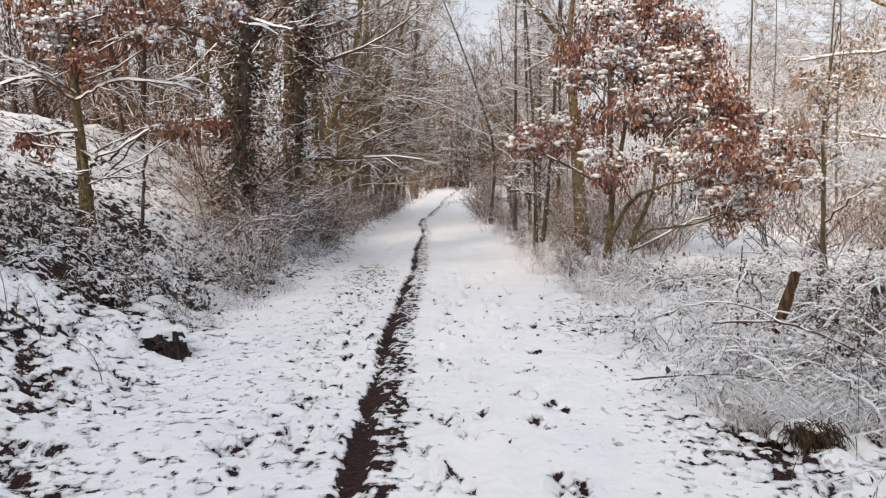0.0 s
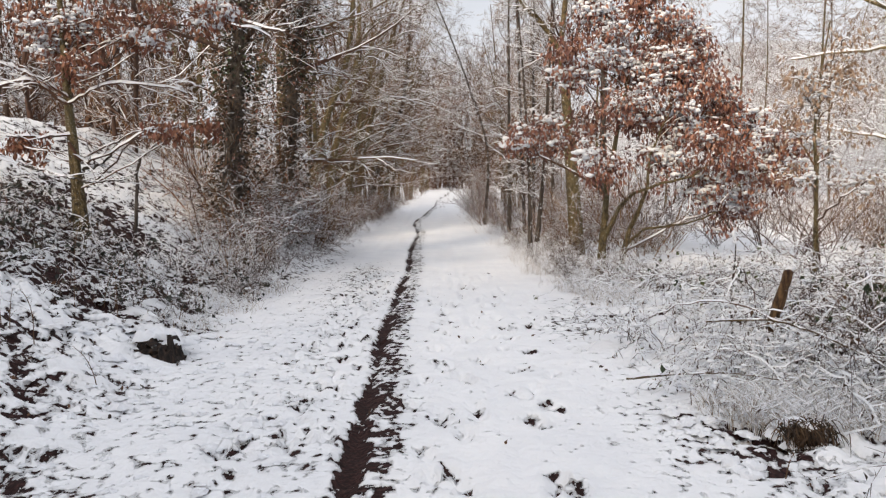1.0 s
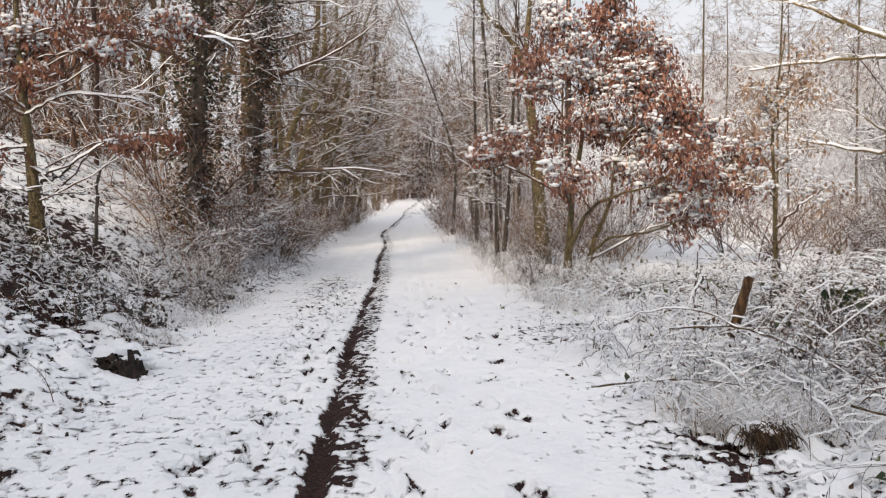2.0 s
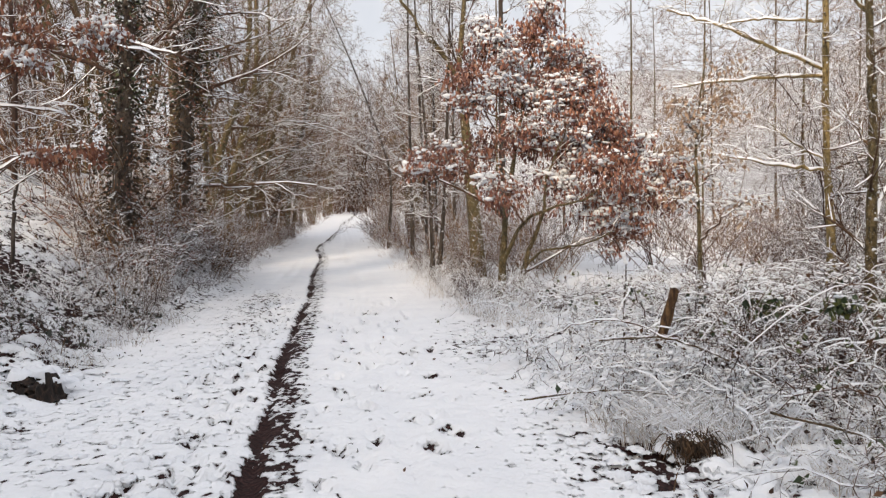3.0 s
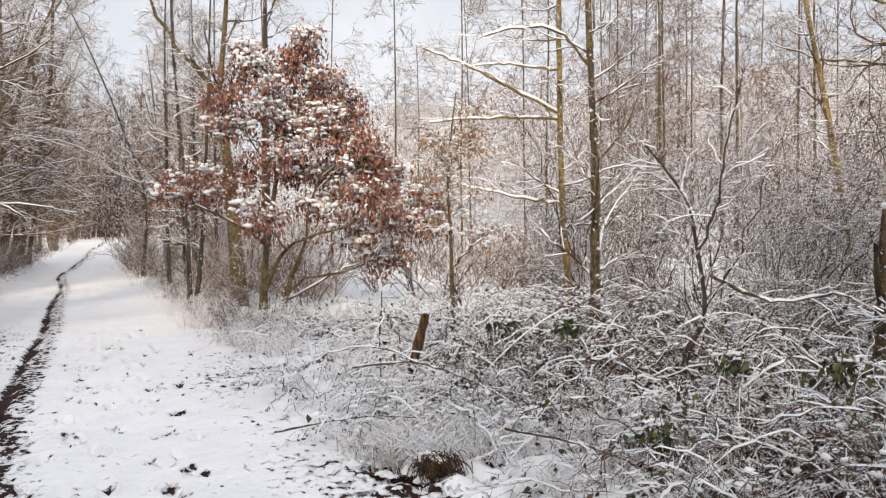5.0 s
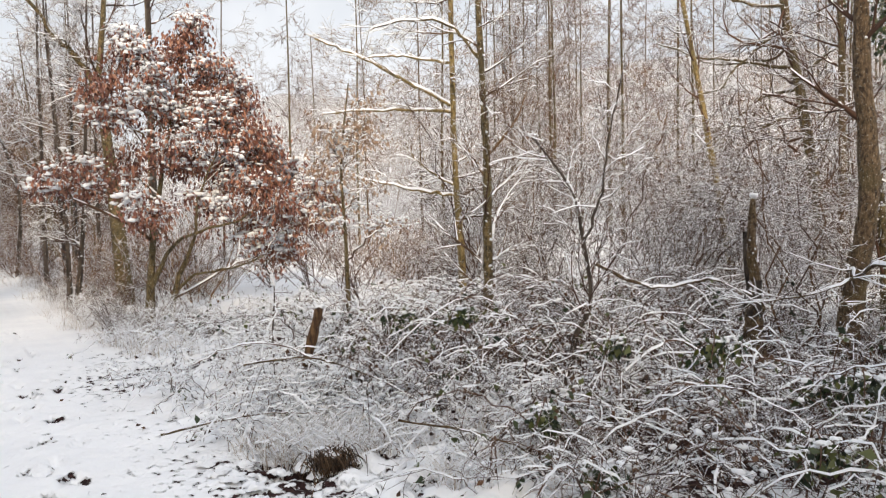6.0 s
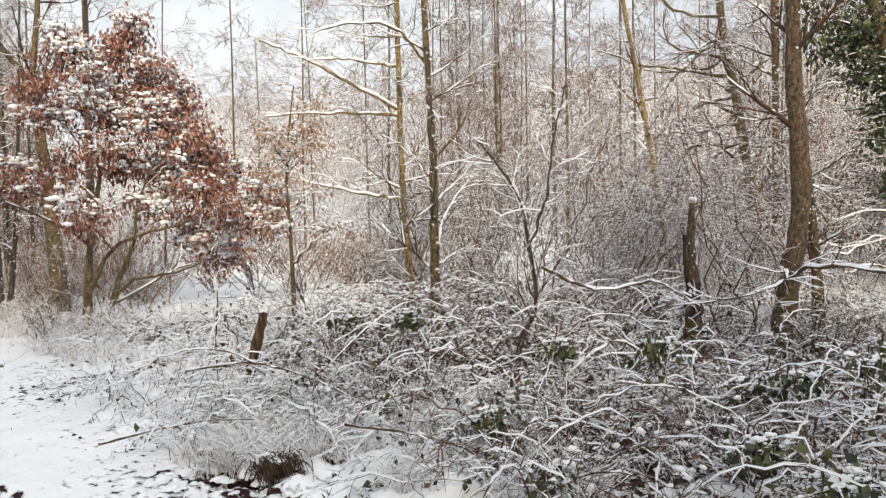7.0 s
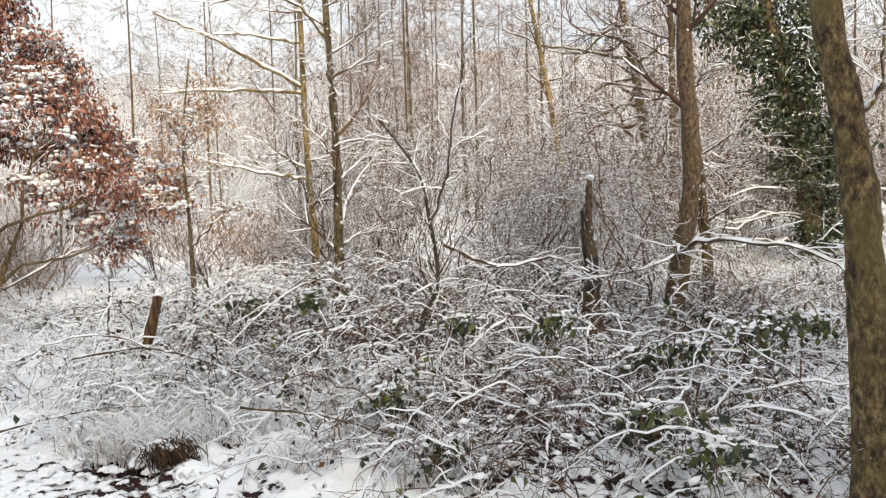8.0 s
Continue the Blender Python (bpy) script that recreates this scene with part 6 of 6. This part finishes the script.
spots_v += [(-2.9 - 0.8 * SH.random(), y, SH.uniform(0.9, 1.4)) for y in np.arange(10.5, 18, 0.65)]
spots_v += [(r * math.sin(a), r * math.cos(a), SH.uniform(0.7, 1.3)) for r, a in zip(SH.uniform(8.5, 13.5, 14), np.radians(SH.uniform(60, 76, 14)))]
plant(verge, spots_v)
spots_r = []
for i in range(44):
    a = radians(SH.uniform(33, 78))
    r = SH.uniform(8.6 if a > 0.72 else 12.5, 17)
    if a < 1.1 or r > 14:
        spots_r.append((r * math.sin(a), r * math.cos(a), SH.uniform(0.8, 1.3)))
for i in range(9):
    a, r = radians(SH.uniform(54, 80)), SH.uniform(14.5, 19)
    spots_r.append((r * math.sin(a), r * math.cos(a), SH.uniform(0.9, 1.3)))
plant(model_r, spots_r)

# ---------------- the wood behind ----------------
def coppice(name, label, wood, twig, h, group, stems=3, limbs=11, boughs=7, sprays=4, least=0.006, depth=0.022, spread=0.16, length=2.6, angle=58, r0=0.12, rise=0.3, gnarl=0.14, spray_len=0.24):
    """A tree of several stems from one stool."""
    def stem():
        a, t = SH.random() * 6.28, spread * h * SH.uniform(0.3, 1.0)
        c, s = math.cos(a), math.sin(a)
        return [(0.15 * c, 0.15 * s, -0.1), (0.15 * c + t * 0.2 * c, 0.15 * s + t * 0.2 * s, h * 0.3), (t * 0.55 * c, t * 0.55 * s, h * 0.62), (t * c, t * s, h * SH.uniform(0.85, 1.1))]
    return bare_tree(name, stem(), r0, 0.02, label, wood, twig, limbs=limbs, boughs=boughs, sprays=sprays, lo=0.16, length=length, rise=rise, angle=angle, seg=2, laid=False, n_trunk=9, sides=6,
                     group=group, depth=depth, least=least, more=[(stem(), SH.uniform(0.06, 0.1)) for i in range(stems - 1)], spray_len=spray_len, gnarl=gnarl)


wood_l = [coppice("ride_tree", "bare many-stemmed tree arching over the snowy ride", (BARK_OLIVE, BARK_BROWN, BARK_BROWN)[i], (TWIG_WARM, SNOWED_RUSSET, SNOWED_WARM)[i], 10.5, "ride trees",
                  stems=3, limbs=12, boughs=9, sprays=5, least=0.0065, spread=0.34, length=3.4, angle=66, gnarl=0.2, spray_len=0.2) for i in range(3)]
tl = []
for y in np.concatenate([np.arange(23, 40, 2.4), np.arange(40, 84, 4.5)]):
    tl.append((-3.0 - 1.4 * SH.random(), y + SH.normal() * 0.6, SH.uniform(0.75, 1.05)))
    if y < 34:
        tl.append((-6.5 - 4 * SH.random(), y + SH.normal(), SH.uniform(0.9, 1.2)))
for y in (34, 40, 46, 52, 58, 64, 70, 75):
    tl.append((2.9 + 1.2 * SH.random(), y + SH.normal() * 0.6, SH.uniform(0.7, 0.95)))
# unseen trees added behind the walker to shade bank, near ride and brambles
tl += [(-4.8 - 3.5 * SH.random(), y, SH.uniform(0.7, 0.95)) for y in np.arange(-11, 2.5, 1.9)]
tl += [(3.6 + 3.0 * SH.random(), y, SH.uniform(0.6, 0.8)) for y in np.arange(-8, -2.0, 1.3)]
tl += [(x, y, SH.uniform(0.95, 1.1)) for x, y in ((-3.6, -11), (-4.5, -15), (3.5, -12))]
plant(wood_l, tl)
wood_r = [coppice("far_tree", "slender bare tree in the wood behind", (BARK_BROWN, BARK_OLIVE, BARK_OLIVE)[i], (SNOWED_PALE, SNOWED_RUSSET, SNOWED_WARM)[i], 10.5, "far trees", stems=1, limbs=34,
                  boughs=9, sprays=7, least=0.0052, spread=0.05, length=2.5, r0=(0.036, 0.048, 0.036)[i], angle=74, rise=0.05, gnarl=0.26, spray_len=0.12) for i in range(3)]
tr = []
for y in np.arange(24, 60, 4.5):
    tr.append((2.9 + 1.8 * SH.random(), y + SH.normal(), SH.uniform(0.65, 0.95)))
for i in range(30):
    r, a = SH.uniform(18, 46), radians(SH.uniform(12, 78))
    tr.append((r * math.sin(a), r * math.cos(a), SH.uniform(0.8, 1.25)))
for i in range(9):
    tr.append((SH.uniform(-20, -6.5), SH.uniform(13, 45), SH.uniform(0.8, 1.2)))
tr += [(0.06, 77.0, 0.8)]
for i in range(3):
    r, a = SH.uniform(25, 34), radians(17 + 5 * i)
    tr.append((r * math.sin(a), r * math.cos(a), SH.uniform(1.05, 1.2)))
for i in range(13):
    r, a = SH.uniform(19, 30), radians(SH.uniform(31, 62))
    tr.append((r * math.sin(a), r * math.cos(a), SH.uniform(0.95, 1.2)))
plant(wood_r, tr)


def far_woods():
    """Woods on the far hill, too far to count."""
    root = thing("far_woods", (80, 120, 0), "snow-dusted leafless woods on the far hillside", "woods", kind="stuff")
    k = 470
    r, a = np.sqrt(rng.uniform(42 ** 2, 215 ** 2, k)), np.radians(rng.uniform(4, 85, k))
    x, y = r * np.sin(a), r * np.cos(a)
    z = land(x, y)
    h = rng.uniform(8, 15, k)
    u = np.linspace(0, 1, 4)
    P = np.stack([x[:, None] + 0 * u, y[:, None] + 0 * u, z[:, None] + h[:, None] * u], -1)
    P[:, 1:, :2] += rng.normal(size=(k, 3, 2)) * 0.8
    R = 0.024 * np.linspace(1, 0.25, 4)[None] * (0.6 + 0.8 * rng.random((k, 1)))
    pile = Pile().tubes(P, R, 3)
    B, BRr = grow(P, R, 15, 0.12, 1.0, 80, 3.4, 4, rise=0.1, wob=0.3, rad=0.45, least=0.02)
    pile.tubes(B, BRr, 3)
    T, TR = grow(B, BRr, 6, 0.2, 1.0, 55, 0.9, 2, rise=0.0, rad=0.7, least=0.026)
    pile.cones(T, TR)
    part("stem_mass", pile, SNOWED_PALE, root, kind="stuff")


far_woods()


def end_thicket():
    """The dense dark growth in which the ride disappears as it bends away."""
    root = thing("end_thicket", (0, 85, on_land(0, 85)), "dense leafless thicket closing the far end of the ride", "thicket", kind="stuff")
    k = 320
    x, y = rng.uniform(-10, 13, k), rng.uniform(75, 98, k)
    h = rng.uniform(5, 17, k)
    u = np.linspace(0, 1, 4)
    P = np.stack([x[:, None] + 0 * u, y[:, None] + 0 * u, land(x, y)[:, None] - 0.1 + h[:, None] * u], -1)
    P[:, 1:, :2] += rng.normal(size=(k, 3, 2)) * 0.35
    R = 0.07 * np.linspace(1, 0.3, 4)[None] * (0.5 + 0.9 * rng.random((k, 1)))
    B, Br = grow(P, R, 13, 0.02, 1.0, 60, 2.8, 3, rise=0.2, wob=0.2, rad=0.6, least=0.03)
    T, Tr = grow(B, Br, 7, 0.05, 1.0, 45, 1.2, 2, rise=0.1, rad=0.9, least=0.025)
    part("stem_mass", Pile().tubes(P, R, 3).tubes(B, Br, 3).cones(T, Tr), SNOWED_DARK, root, kind="stuff")


end_thicket()


def bank_wood():
    """The shaded wood on top of the bank, stems and twigs too many to count."""
    root = thing("bank_wood", (-11, 22, on_land(-11, 22)), "dense dim leafless wood on top of the bank", "woods", kind="stuff")
    k = 115
    y = rng.uniform(17, 38, k)
    x = rng.uniform(-0.72 * y, -0.22 * y - 2.2, k)
    h = rng.uniform(3, 11, k)
    u = np.linspace(0, 1, 5)
    P = np.stack([x[:, None] + 0 * u, y[:, None] + 0 * u, land(x, y)[:, None] - 0.1 + h[:, None] * u], -1)
    P[:, 1:, :2] += rng.normal(size=(k, 4, 2)) * 0.25
    R = 0.05 * np.linspace(1, 0.3, 5)[None] * (0.5 + 0.9 * rng.random((k, 1)))
    B, Br = grow(P, R, 16, 0.04, 1.0, 62, 2.0, 4, rise=0.2, wob=0.25, rad=0.5, least=0.008)
    T, Tr = grow(B, Br, 7, 0.05, 1.0, 50, 0.7, 2, rise=0.1, rad=0.9, least=0.0095)
    # the dark twig colour carries the shade in which this wood stands
    part("stem_mass", Pile().tubes(P, R, 4).tubes(B, Br, 3).cones(T, Tr), SNOWED_DARK, root, kind="stuff")


bank_wood()


def back_wood():
    """Unseen wood added behind the walker to shade the clearing from the low sun."""
    root = thing("back_wood", (-8, -22, on_land(-8, -22)), "unseen leafless wood added to shade the clearing from the low sun", "woods", kind="stuff")
    k = 260
    x, y = rng.uniform(-30, 9, k), rng.uniform(-36, -11, k)
    h = rng.uniform(10, 15, k)
    u = np.linspace(0, 1, 4)
    P = np.stack([x[:, None] + 0 * u, y[:, None] + 0 * u, land(x, y)[:, None] - 0.1 + h[:, None] * u], -1)
    P[:, 1:, :2] += rng.normal(size=(k, 3, 2)) * 0.35
    R = 0.11 * np.linspace(1, 0.3, 4)[None] * (0.6 + 0.9 * rng.random((k, 1)))
    B, Br = grow(P, R, 14, 0.02, 1.0, 62, 3.2, 3, rise=0.2, wob=0.2, rad=0.5, least=0.035)
    T, Tr = grow(B, Br, 6, 0.05, 1.0, 50, 1.4, 2, rise=0.1, rad=0.9, least=0.03)
    part("stem_mass", Pile().tubes(P, R, 3).tubes(B, Br, 3).cones(T, Tr), SNOWED_DARK, root, kind="stuff")


back_wood()


def snow_lumps(count, box, lo, hi, label):
    """Small heaps of snow between which the dark ground shows."""
    root = thing("snow_clod", (box[0], box[2], on_land(box[0], box[2])), label, "snow", kind="stuff")
    pile = Pile()
    for k in range(count):
        x, y, w = rng.uniform(box[0], box[1]), rng.uniform(box[2], box[3]), lo + (hi - lo) * rng.random() ** 2
        one = cushion((x, y, on_land(x, y) + 0.12 * w), w)
        pile.add(one.v[0], quads=one.q[0], tris=one.t[0])
    part("lump_mass", pile, SNOW, root, kind="stuff")


snow_lumps(46, (1.55, 2.6, 3.9, 5.3), 0.07, 0.17, "broken snow clods over wet dark ground")
snow_lumps(90, (-2.3, -0.9, 3.1, 8.5), 0.05, 0.13, "trampled little heaps of snow on the ride")
snow_lumps(170, (-4.6, -2.3, 3.2, 8.0), 0.06, 0.2, "little heaps of snow on the littered bank")


def litter(name, count, box, label):
    """Dark fallen leaves lying on the snow."""
    root = thing(name, (box[0], box[2], on_land(box[0], box[2])), label, "leaf litter", kind="stuff")
    x, y = rng.uniform(box[0], box[1], count), rng.uniform(box[2], box[3], count)
    C = np.stack([x, y, land(x, y) + 0.012 * rng.random(count) - 0.012], 1)
    D = rng.normal(size=(count, 3)) * np.array([1, 1, 0.8]) + UP * 0.3
    part("leaves", Pile().leaves(C, D, 0.042, 0.6), LEAF_LITTER, root, kind="stuff")


litter("leaf_litter", 1100, (-6.0, -2.2, 3.0, 10.0), "dark fallen leaves poking out of the bank's snow")
litter("leaf_litter", 60, (-2.2, 1.6, 3.0, 10.0), "scattered dark leaves on the snowy ride")
litter("leaf_litter", 200, (1.6, 3.2, 2.6, 9.5), "dark leaves among snowy clods beside the brambles")
